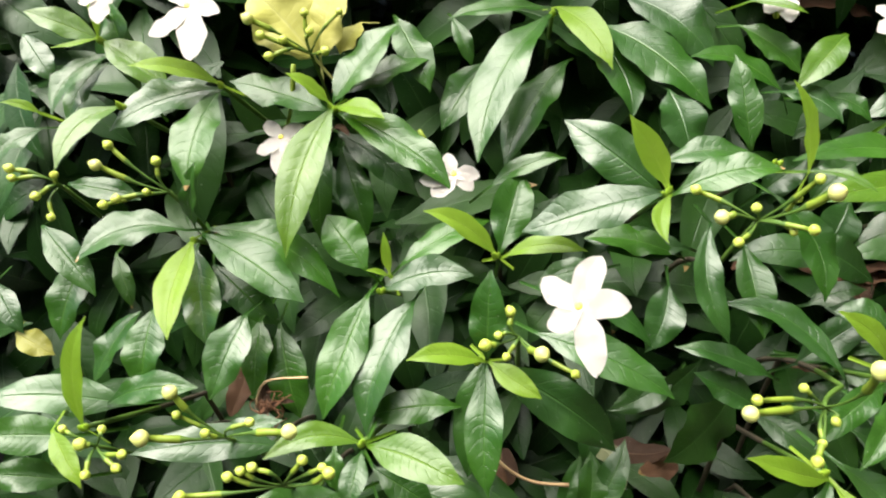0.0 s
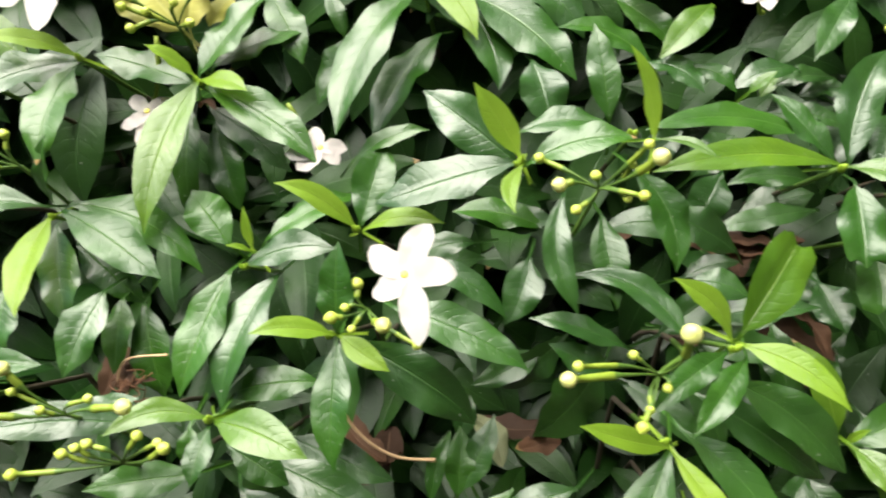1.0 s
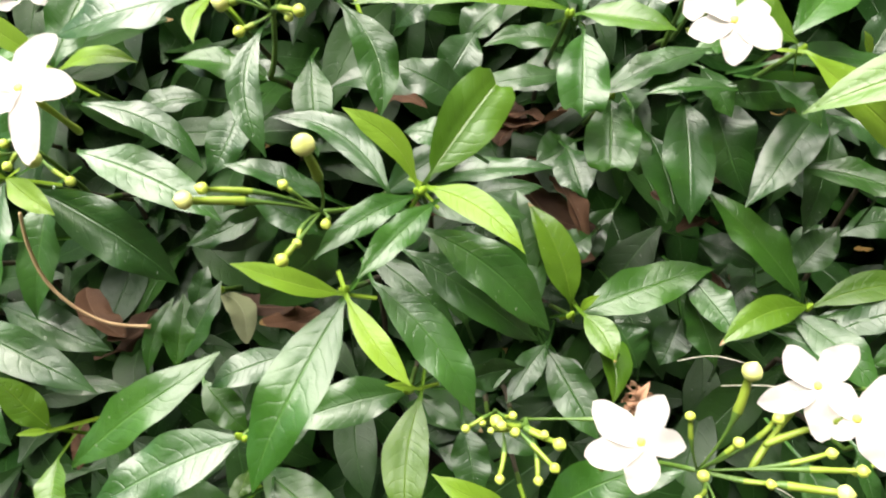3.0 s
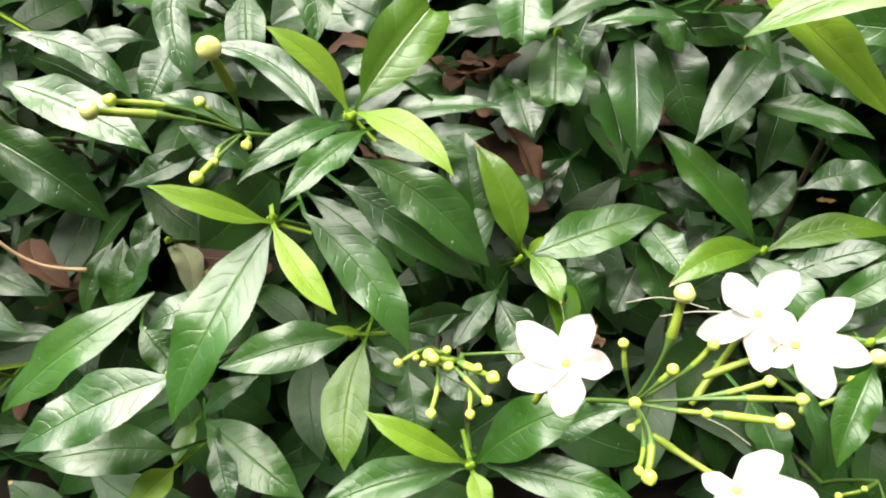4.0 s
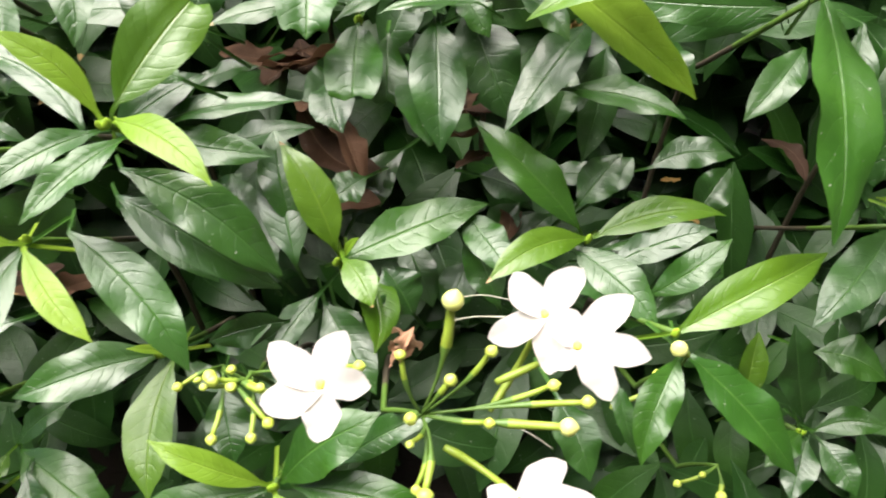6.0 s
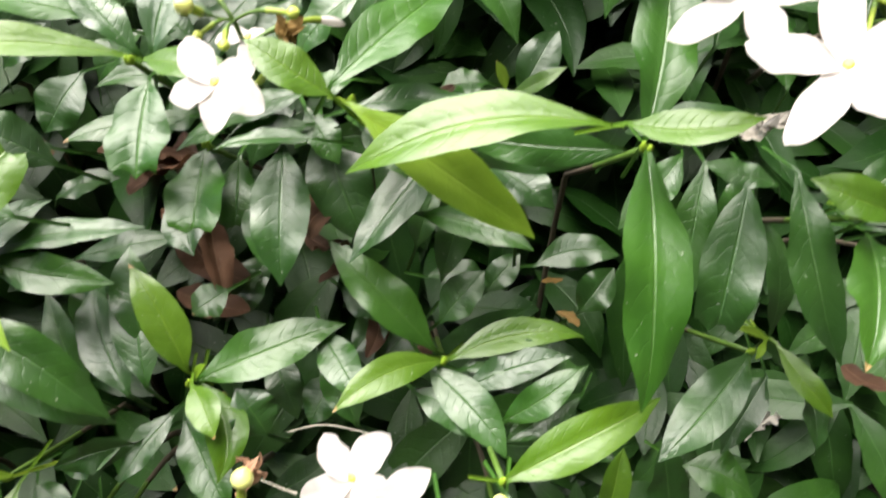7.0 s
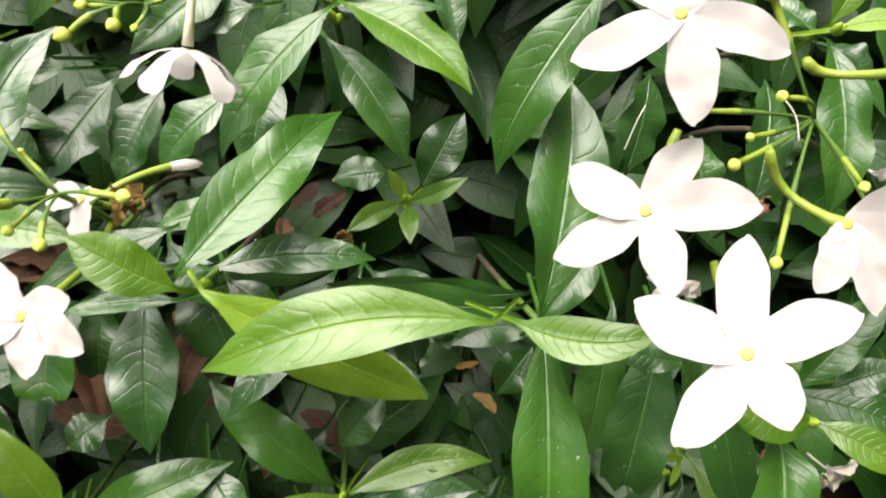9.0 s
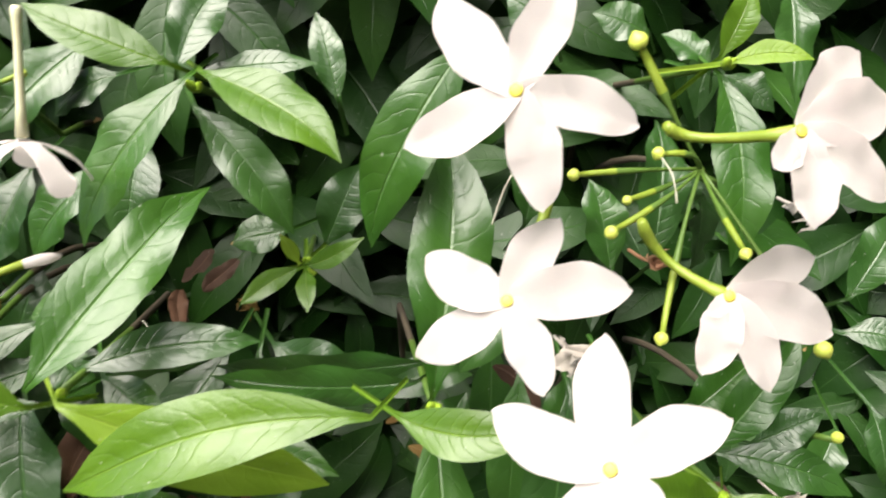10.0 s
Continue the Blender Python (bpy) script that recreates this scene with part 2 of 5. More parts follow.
def blade(length, width, side, arch, fold, wavy, ragged=False, n=14, uvbm=None, at=None, r=rng, cells=3, stalk=None, broad=False):
    """A lance-shaped leaf blade along x, upper side to z: folded along the midrib, wavy at the margin, with a drawn-out tip."""
    bm = uvbm or bmesh.new()
    uv = bm.loops.layers.uv.verify()
    at = at or Matrix.Identity(4)
    ph, ph2, twist, hook = r.uniform(0, 6), r.uniform(0, 6), r.uniform(-0.25, 0.25), r.uniform(-0.5, 0.5)
    mid, drawn = r.uniform(0.40, 0.53), r.uniform(0.35, 0.65)
    rows = []
    for i in (3, 2, 1) if stalk else ():
        p = stalk * (i / 3) - Vector((0.004 * i, 0, 0))
        rows.append([(bm.verts.new(at @ (p + Vector((0, 0.0009 * j / cells, -0.0008 * (1 - abs(j) / cells))))), 0.0, 0.5 + 0.05 * j / cells) for j in range(-cells, cells + 1)])
    for i in range(n + 1):
        s = i / n * (0.80 if ragged else 1.0)
        if s < mid:
            e = s / mid
            prof = math.sin(math.pi / 2 * e) ** 0.95 * (1 - 0.30 * math.exp(-(e / 0.18) ** 2))
        else:
            e = (1 - s) / (1 - mid)
            prof = math.sin(math.pi / 2 * e) ** 0.74 * (1 - drawn * math.exp(-(e / 0.19) ** 2))
        if broad:
            prof = math.sin(math.pi * (0.02 + 0.975 * s)) ** 0.55
        half = max(0.5 * width * prof, 0.0006 if s < 0.98 else 0.0002)
        if s < 0.06:
            half = 0.0009
        bow = 4 * s * (1 - s)
        end = max(0.0, s - 0.72)
        cx, cy, cz = s * length, (side * bow + hook * end * end) * length, (arch * bow - 0.25 * end * end) * length
        row = []
        for j in range(-cells, cells + 1):
            v = j / cells
            ruffle = wavy * half * v * v * (math.sin(ph + s * 11) * (1 if v > 0 else 0.7) + 0.6 * math.sin(ph2 + s * 21 * (1 if v > 0 else -1)))
            y = v * half * math.cos(fold)
            z = abs(v) * half * math.sin(fold) * (1.35 - 0.75 * abs(v)) + ruffle + twist * v * half * s
            jag = (-0.06 * abs(math.sin(j * 2.3 + ph)) * length if ragged and i == n else 0.0)
            row.append((bm.verts.new(at @ Vector((cx + jag, cy + y, cz + z))), s, 0.5 + 0.5 * v))
        rows.append(row)
    for a, b in zip(rows, rows[1:]):
        for j in range(2 * cells):
            quad = (a[j], b[j], b[j + 1], a[j + 1])
            f = bm.faces.new([q[0] for q in quad])
            f.smooth = True
            for loop, q in zip(f.loops, quad):
                loop[uv].uv = (q[1], q[2])
    return bm


def stand(base, tip, face):
    """A frame with x from base to tip and z as near to face as may be."""
    x = (Vector(tip) - Vector(base)).normalized()
    z = (face - x * face.dot(x)).normalized()
    y = z.cross(x)
    return Matrix.Translation(base) @ Matrix((x, y, z)).transposed().to_4x4()


def shrub(x, label):
    e = new("jasmine_shrub")
    e.location = (x, 0.36, ground_height(x, 0.36))
    return tagged(e, label, "shrub", "row of jasmine shrubs")


left_shrub = shrub(0.02, "dense jasmine shrub with dark glossy leaves and few white flowers")
middle_shrub = shrub(0.29, "crepe jasmine shrub with clusters of cream buds and white pinwheel flowers")
right_shrub = shrub(0.53, "crepe jasmine shrub with long hanging leaves and large white pinwheel flowers")
bpy.context.view_layer.update()
twigs = []


def twig(shrub_, at):
    """A leafy shoot; its stems are drawn once its leaves are known."""
    me = bpy.data.meshes.new("leafy_shoot")
    ob = new("leafy_shoot", me)
    hang(ob, shrub_)
    twigs.append((ob, shrub_, Vector(at), []))
    return twigs[-1]


def hang(ob, parent):
    ob.parent = parent
    ob.matrix_parent_inverse = parent.matrix_world.inverted()


def leaf(t, base, tip, width, tone, side, steep=0.0):
    ob, shrub_, at, bases = t
    r = random.Random(round((base[0] * 7919 + tip[0] * 104729 + tip[2] * 1299709) * 1000))
    face = OUTWARD + Vector((r.uniform(-0.22, 0.22), r.uniform(-0.12, 0.12), r.uniform(-0.12, 0.12)))
    face += steep * Vector((0.35, -0.4, -0.6))
    m = stand(base, tip, face)
    length = (Vector(tip) - Vector(base)).length
    young = tone in "lyb"
    bm = blade(length, width * 1.06, side, r.uniform(0.03, 0.09), r.uniform(0.20, 0.42) if young else r.uniform(0.10, 0.40), 0.10 if young else 0.20, tone in "rbe", r=r, broad=tone == "p" and width > 0.02, stalk=m.to_3x3().inverted() @ INWARD * 0.022)
    lf = part("leaf", bm, LEAF[tone], None)
    lf.matrix_world = m
    hang(lf, shrub_)
    lf.parent = ob
    bases.append(Vector(base))
    return lf


def finish_twigs():
    """Stems from the foot of the shrub to every shoot and petiole."""
    for ob, shrub_, at, bases in twigs:
        bm = bmesh.new()
        turn_ = at + INWARD * 0.13
        foot = Vector((turn_.x, turn_.y + 0.03, ground_height(turn_.x, turn_.y + 0.03) - 0.01))
        stem = bent(at, turn_, (0, 0.004, -0.004), 4) + bent(turn_, foot, (0, 0.01, 0), 4)[1:]
        tube(bm, stem, [0.0012, 0.0013, 0.0013, 0.0014, 0.0015, 0.0016, 0.0018, 0.0019, 0.002], mat=[0, 0, 1, 1, 1, 1, 1, 1])
        r = random.Random(round(at.x * 1e5 + at.z * 3e4))
        tb = bmesh.new()
        up = OUTWARD.normalized()
        aside = Vector((r.uniform(-1, 1), r.uniform(-0.4, 0.4), r.uniform(-0.6, 0.6)))
        for way in (1, -1):
            end = at + up * r.uniform(0.002, 0.0035) + aside * 0.0017 * way
            tube(tb, bent(at - up * 0.002, end, aside * 0.0007 * way, 5), [0.0014, 0.0017, 0.0016, 0.0013, 0.0008, 0.0002], 6)
        tip = part("shoot_tip", tb, SHOOT_TIP, None, "bright yellow-green shoot tip")
        hang(tip, shrub_)
        tip.parent = ob
        bm.to_mesh(ob.data)
        bm.free()
        ob.data.materials.append(STEM)
        ob.data.materials.append(WOOD)
        for p in ob.data.polygons:
            p.use_smooth = True


def flower(shrub_, centre, normal, foot, petals, arc=0.0, tube_mat=None):
    """A pinwheel flower: a slim tube from its calyx, a yellow throat and separate blunt petals."""
    c, n = Vector(centre), Vector(normal).normalized()
    bm = bmesh.new()
    line = bent(foot, c - n * 0.001, n * -0.008, 8)
    tube(bm, line, [0.0011, 0.0015, 0.0014, 0.0012, 0.0011, 0.0011, 0.0012, 0.0013, 0.0018], 8)
    ob = part("flower", bm, tube_mat or TUBE, None, "white pinwheel flower with five blunt petals")
    hang(ob, shrub_)
    u = Vector((0, 0, 1)).cross(n).normalized()
    v = n.cross(u)
    r = random.Random(round(centre[0] * 1e5))
    for angle, size in petals:
        q = radians(angle)
        x = (u * math.cos(q) + v * math.sin(q)).normalized()
        y = n.cross(x)
        pb = bmesh.new()
        rows, ns, nc = [], 16, 4
        broad = size * (0.60 - 0.20 * min(1.0, max(0.0, (size - 0.015) / 0.010))) * r.uniform(0.94, 1.08)
        back, cup, wv, blunt = r.uniform(0.0, 0.10), r.uniform(-0.06, 0.22), r.uniform(0, 6), r.uniform(0.46, 0.62)
        for i in range(ns + 1):
            s = math.sin(math.pi / 2 * i / ns)
            half = broad * 0.5 * (0.42 * (1 - s) ** 2 + math.sin(math.pi * min(0.997, s ** 1.15)) ** (0.85 if s < 0.547 else blunt))
            if arc:
                half = broad * 0.5 * (0.30 + 0.62 * s) * min(1.0, (1.004 - s) / 0.14) ** 0.5
            if arc:
                out, drop = math.sin(arc * s) / arc * size, (1 - math.cos(arc * s)) / arc * size
            else:
                out, drop = s * size, -back * size * s * s
            row = []
            for j in range(-nc, nc + 1):
                w = j / nc
                lean = 0.12 * size * s * (1 - s)
                tipcut = 0.03 * size * (w * 0.5 + 0.5) * s ** 6
                frill = half * (0.10 * math.sin(wv + 8 * s) * w + 0.07 * math.sin(2 * wv + 19 * s) * abs(w))
                p = x * (out - tipcut) + y * (w * half * (1 + 0.05 * math.sin(wv + 13 * s * w)) + lean) + n * (drop + cup * abs(w) * half + 0.10 * w * half + frill)
                row.append(pb.verts.new(c + p))
            rows.append(row)
        for a, b in zip(rows, rows[1:]):
            for j in range(2 * nc):
                pb.faces.new((a[j], b[j], b[j + 1], a[j + 1]))
        bmesh.ops.solidify(pb, geom=pb.faces[:], thickness=0.0004)
        pt = part("petal", pb, PETAL, None)
        pt.data.set_sharp_from_angle(angle=radians(50))
        hang(pt, shrub_)
        pt.parent = ob
    tb = bmesh.new()
    tube(tb, [c + n * 0.0003, c + n * 0.0006, c + n * 0.0007], [0.0015, 0.0011, 0.0004], 12)
    th = part("throat", tb, EYE, None, "yellow throat")
    hang(th, shrub_)
    th.parent = ob
    return ob


def bud_cluster(shrub_, root, at):
    bm = bmesh.new()
    low = Vector(root) + INWARD * 0.12
    line = bent(low, root, (0, 0.006, 0.004), 5) + bent(root, at, (0, 0.004, -0.004), 5)[1:]
    tube(bm, line, [0.0018, 0.0016, 0.0015, 0.0014, 0.0013, 0.0012, 0.0012, 0.0011, 0.0010, 0.0010, 0.0010], 6, [1, 1, 1, 1, 0, 0, 0, 0, 0, 0])
    ob = part("flower_stalk", bm, [STEM, WOOD], None, "branched green stalk with cream buds")
    hang(ob, shrub_)
    return ob, shrub_, Vector(at)


def bud(cluster, at, r):
    """A bud on its stalk: thin green stalk, small calyx, yellow-green tube and a round cream head with a twisted tip."""
    ob, shrub_, node_ = cluster
    at = Vector(at)
    way = (at - node_).normalized()
    bm = bmesh.new()
    q = random.Random(round(at.x * 1e5 + at.z * 3e4))
    line = bent(node_, at - way * r * 0.9, (q.uniform(-0.003, 0.003), -0.0015, q.uniform(-0.001, 0.004)), 9)
    thick = min(0.0016, max(0.0008, r * 0.48))
    radii = [0.0006, 0.0005, 0.0005, 0.0005, 0.0006, 0.0008, thick * 1.1, thick, thick * 0.95, thick * 0.8]
    mats = [1, 1, 1, 1, 1, 1, 0, 0, 0, 0]
    for k in range(1, 13):
        s = k / 12
        line.append(at + way * r * (-0.9 + 2.0 * s))
        radii.append(r * math.sin(math.pi * min(0.985, 0.12 + 0.88 * s)) ** 0.75)
        mats.append(2)
    mats[9] = 2
    tube(bm, line, radii, 12, mats[:len(line) - 1])
    bd = part("bud", bm, [TUBE, STEM, BUD if r > 0.0028 else GREEN_BUD], None)
    hang(bd, shrub_)
    bd.parent = ob
    return bd


def long_bud(cluster, at, r):
    """A bud about to open: a long yellow-green tube with a white furled tip."""
    ob, shrub_, node_ = cluster
    bm = bmesh.new()
    line = bent(node_, at, (0, 0, 0.004), 14)
    tube(bm, line, [0.0006, 0.0007, 0.0009, 0.0012, 0.0012, 0.0011, 0.0011, 0.0011, 0.0012, 0.0013, 0.0014, r * 0.9, r, r * 0.85, r * 0.35], 10, [1] * 3 + [0] * 7 + [2] * 4)
    bd = part("bud", bm, [TUBE, STEM, PETAL], None, "long white furled bud")
    hang(bd, shrub_)
    bd.parent = ob
    return bd


litter = []
hollows = []


def dry_leaf(at, size, angle, tone=None):
    """A fallen brown leaf, curled and torn at the rim."""
    r = random.Random(round(at[0] * 1e5 + at[1] * 3e4))
    bm = blade(size, size * r.uniform(0.34, 0.48), r.uniform(-0.15, 0.15), r.uniform(-0.16, 0.24), r.uniform(0.10, 0.5), 0.22, n=16, r=r, cells=4, broad=True)
    litter.append((Vector(at), 0.016 + 0.42 * size))
    ob = part("dry_leaf", bm, DRY if tone is None else WITHERED[tone], None)
    ob.matrix_world = Matrix.Translation(at) @ pose(0, 0, 0, r.uniform(-25, 25), r.uniform(-30, 15), angle) @ Matrix.Translation((-size / 2, 0, 0))
    return tagged(ob, "withered grey-green leaf caught among the stems" if tone == "pale" else "curled yellow-brown dead leaf caught among the stems" if tone else "curled reddish-brown dead leaf caught among the stems", "dead leaf", "dead leaves in the shrubs")


def withered_flower(shrub_, at, size, tone, label, count=6):
    """The crumpled remains of a flower: a few shrunken petals round a short stub."""
    r = random.Random(round(at[0] * 1e5 + at[2] * 3e4))
    bm = bmesh.new()
    for k in range(count):
        way = (Vector((r.gauss(0, 1), r.gauss(-0.4, 0.7), r.gauss(0, 1)))).normalized()
        start = Vector(at) - way * size * 0.25 + Vector((r.uniform(-1, 1), r.uniform(-1, 1), r.uniform(-1, 1))) * size * 0.18
        m = stand(start, start + way * size, Vector((r.uniform(-1, 1), -0.6, r.uniform(-0.3, 1))))
        blade(size * r.uniform(0.6, 1.0), size * r.uniform(0.3, 0.55), r.uniform(-0.2, 0.2), r.uniform(-0.3, 0.35), r.uniform(0.2, 1.1), 0.55, n=9, uvbm=bm, at=m, r=r)
    tube(bm, bent(Vector(at) + INWARD * 0.022, at, (0.002, 0, -0.003)), [0.0006] * 6 + [0.0009])
    ob = part("withered_flower", bm, WITHERED[tone], None, label)
    hang(ob, shrub_)
    return ob


def dry_stem(shrub_, points, thick=0.001, mat=None, label="dry straw-brown curved stem"):
    bm = bmesh.new()
    p = [Vector(q) for q in points]
    fine = []
    for k in range(len(p) - 1):
        a, b, c, d = p[max(k - 1, 0)], p[k], p[k + 1], p[min(k + 2, len(p) - 1)]
        for i in range(5):
            s = i / 5
            fine.append(0.5 * (2 * b + (c - a) * s + (2 * a - 5 * b + 4 * c - d) * s * s + (3 * b - a - 3 * c + d) * s ** 3))
    fine.append(p[-1])
    tube(bm, fine, [thick] * (len(fine) - 2) + [thick * 1.2, thick * 1.4], 6)
    ob = part("dry_stem", bm, mat or STRAW, None, label)
    hang(ob, shrub_)
    return ob


def tangle(shrub_, at, size):
    """A small nest of dry brown fibres caught between the leaves."""
    r = random.Random(90)
    bm = bmesh.new()
    for k in range(26):
        a, b = (Vector(at) + Vector((r.gauss(0, 0.5), r.gauss(0, 0.4), r.gauss(0, 0.6))) * size for _ in range(2))
        tube(bm, bent(a, b, Vector((r.uniform(-1, 1), r.uniform(-1, 1), r.uniform(-1, 1))) * size * 0.5, 7), [0.0003] * 8, 5)
    ob = part("fibre_tangle", bm, TANGLE, None, "tangle of dark brown dry fibres")
    hang(ob, shrub_)
    return ob


# ---- unseen walls added behind the camera and to its right, to block sky light ----
def wall(name, x0, x1, y0, y1, height):
    bm = bmesh.new()
    bmesh.ops.create_cube(bm, size=1.0)
    for v in bm.verts:
        v.co = Vector((x0 if v.co.x < 0 else x1, y0 if v.co.y < 0 else y1, -0.2 if v.co.z < 0 else height))
    bmesh.ops.bevel(bm, geom=bm.edges[:], offset=0.01, segments=2, affect="EDGES")
    tagged(part(name, bm, PLASTER, None, smooth=False), "unseen plain wall added to block light", "wall", kind="structure")


wall("wall_south", -4.0, 1.9, -1.6, -1.4, 2.9)
wall("wall_east", 1.7, 1.9, -1.38, 4.0, 5.0)

# ---- ground ----
gb = bmesh.new()
marks = sorted({round(v, 4) for v in [k * 0.02 for k in range(-30, 61)] + [s * 1.35 ** k for k in range(-1, 34) for s in (-1, 1)]})
marks = [v for v in marks if -400 < v < 400]
grid = [[gb.verts.new((x, y, ground_height(x, y))) for y in marks] for x in marks]
for a, b in zip(grid, grid[1:]):
    for j in range(len(marks) - 1):
        gb.faces.new((a[j], b[j], b[j + 1], a[j + 1]))
tagged(part("ground", gb, SOIL, None), "dark brown soil bed", "ground", kind="structure")


# ---- the shrubs ----
# leaves, shoot by shoot

t = twig(left_shrub, (0.0006, 0.3686, 0.2837))
leaf(t, (0.0006, 0.3686, 0.2837), (-0.0154, 0.3020, 0.2353), 0.0212, "l", -0.04)
leaf(t, (0.0038, 0.3682, 0.2807), (0.0648, 0.3394, 0.2528), 0.0219, "g", 0.04)
leaf(t, (-0.0007, 0.3687, 0.2859), (-0.0185, 0.3605, 0.3054), 0.0109, "y", 0.00)
leaf(t, (0.0028, 0.3679, 0.2840), (0.0299, 0.3540, 0.2841), 0.0120, "y", 0.05)
leaf(t, (0.0011, 0.3703, 0.2861), (0.0337, 0.4024, 0.3180), 0.0224, "g", 0.00)
leaf(t, (-0.0023, 0.3695, 0.2818), (-0.0562, 0.3807, 0.2949), 0.0193, "m", 0.00)
leaf(t, (-0.0063, 0.3699, 0.2705), (-0.0063, 0.3350, 0.2218), 0.0149, "m", 0.00)
leaf(t, (0.0006, 0.3752, 0.2663), (0.0436, 0.3556, 0.2371), 0.0181, "d", 0.04)
leaf(t, (0.0011, 0.3761, 0.2568), (0.0157, 0.3468, 0.2196), 0.0190, "m", 0.00)
leaf(t, (0.0050, 0.3816, 0.2861), (0.0492, 0.4056, 0.2967), 0.0167, "m", 0.00)
leaf(t, (-0.0127, 0.3966, 0.3006), (-0.0428, 0.4078, 0.3333), 0.0390, "p", 0.00)
leaf(t, (-0.0102, 0.3994, 0.3008), (0.0020, 0.4175, 0.3368), 0.0250, "p", 0.00)
leaf(t, (0.0111, 0.4169, 0.3127), (0.0006, 0.3988, 0.3017), 0.0153, "p", 0.00)

t = twig(left_shrub, (0.0859, 0.3044, 0.2349))
leaf(t, (0.0859, 0.3044, 0.2349), (0.0545, 0.2980, 0.2648), 0.0117, "y", -0.03)
leaf(t, (0.0896, 0.3042, 0.2341), (0.1276, 0.2975, 0.2413), 0.0094, "y", 0.10)
leaf(t, (0.0877, 0.3059, 0.2351), (0.0985, 0.3395, 0.2620), 0.0196, "g", 0.00)
leaf(t, (0.0822, 0.3351, 0.2544), (0.1189, 0.3413, 0.2685), 0.0099, "g", 0.05)

t = twig(left_shrub, (0.0293, 0.3028, 0.2147))
leaf(t, (0.0293, 0.3028, 0.2147), (0.0749, 0.3048, 0.2247), 0.0165, "d", 0.06)
leaf(t, (0.0336, 0.3069, 0.2220), (0.0323, 0.3104, 0.2437), 0.0049, "y", 0.00)
leaf(t, (0.0336, 0.3062, 0.2208), (0.0234, 0.3015, 0.2282), 0.0033, "y", 0.00)
leaf(t, (0.0231, 0.3004, 0.2140), (0.0048, 0.2516, 0.1782), 0.0222, "m", 0.00)
leaf(t, (0.0461, 0.3009, 0.2110), (0.0247, 0.2456, 0.1749), 0.0231, "d", -0.04)
leaf(t, (0.0216, 0.3109, 0.2208), (-0.0019, 0.3330, 0.2397), 0.0205, "m", 0.00)
leaf(t, (0.0390, 0.3141, 0.2228), (0.0817, 0.3406, 0.2338), 0.0171, "m", 0.00)

t = twig(left_shrub, (0.0785, 0.2575, 0.2105))
leaf(t, (0.0827, 0.2555, 0.2141), (0.0841, 0.2728, 0.2488), 0.0163, "g", 0.00)
leaf(t, (0.0810, 0.2545, 0.2129), (0.0495, 0.2430, 0.2243), 0.0107, "y", -0.02)
leaf(t, (0.0840, 0.2545, 0.2123), (0.1061, 0.2411, 0.2049), 0.0103, "y", -0.03)
leaf(t, (0.0822, 0.2537, 0.2097), (0.0817, 0.2132, 0.1744), 0.0166, "g", 0.00)
leaf(t, (0.0847, 0.2655, 0.2004), (0.1424, 0.2514, 0.1625), 0.0233, "d", 0.05, 1.0)
leaf(t, (0.0679, 0.2683, 0.1712), (0.0217, 0.2600, 0.1699), 0.0168, "m", -0.04)
leaf(t, (0.1079, 0.2829, 0.2299), (0.1569, 0.2711, 0.2097), 0.0128, "d", 0.08)
leaf(t, (0.1059, 0.2711, 0.2146), (0.1654, 0.2544, 0.1942), 0.0196, "d", 0.03)
leaf(t, (0.0802, 0.2869, 0.1868), (0.0722, 0.2521, 0.1385), 0.0214, "d", 0.00)
leaf(t, (0.1410, 0.3324, 0.2078), (0.1046, 0.3240, 0.2014), 0.0147, "d", -0.05)
leaf(t, (0.0470, 0.2676, 0.1332), (0.0999, 0.2506, 0.1193), 0.0200, "d", 0.00)

t = twig(left_shrub, (-0.0647, 0.3129, 0.238))
leaf(t, (-0.0647, 0.3129, 0.2380), (-0.0645, 0.2609, 0.2180), 0.0167, "y", -0.04)
leaf(t, (-0.0639, 0.3165, 0.2433), (-0.0560, 0.3156, 0.2804), 0.0115, "g", 0.00)
leaf(t, (-0.0681, 0.3153, 0.2421), (-0.1159, 0.2919, 0.2403), 0.0210, "d", -0.15)
leaf(t, (-0.0597, 0.3148, 0.2400), (-0.0053, 0.2848, 0.2205), 0.0208, "m", 0.02)
leaf(t, (-0.0585, 0.3199, 0.2402), (0.0082, 0.3028, 0.2110), 0.0198, "m", 0.10)
leaf(t, (-0.0669, 0.3170, 0.2301), (-0.0541, 0.2779, 0.1983), 0.0203, "d", 0.00)
leaf(t, (-0.0601, 0.3177, 0.2191), (-0.0246, 0.2995, 0.1933), 0.0174, "m", 0.00)
leaf(t, (-0.1146, 0.3234, 0.2222), (-0.1024, 0.3039, 0.2018), 0.0095, "m", 0.00)

t = twig(left_shrub, (-0.0521, 0.3587, 0.3009))
leaf(t, (-0.0521, 0.3587, 0.3009), (-0.0905, 0.3452, 0.3160), 0.0105, "y", -0.07)
leaf(t, (-0.0551, 0.3612, 0.2979), (-0.1041, 0.3355, 0.2892), 0.0211, "d", -0.05)
leaf(t, (-0.0543, 0.3580, 0.2967), (-0.0599, 0.3103, 0.2677), 0.0221, "g", -0.05)
leaf(t, (-0.0829, 0.3670, 0.2967), (-0.1191, 0.3816, 0.3174), 0.0205, "l", 0.04)
leaf(t, (-0.1352, 0.3354, 0.2580), (-0.0964, 0.3326, 0.2511), 0.0134, "m", 0.00)

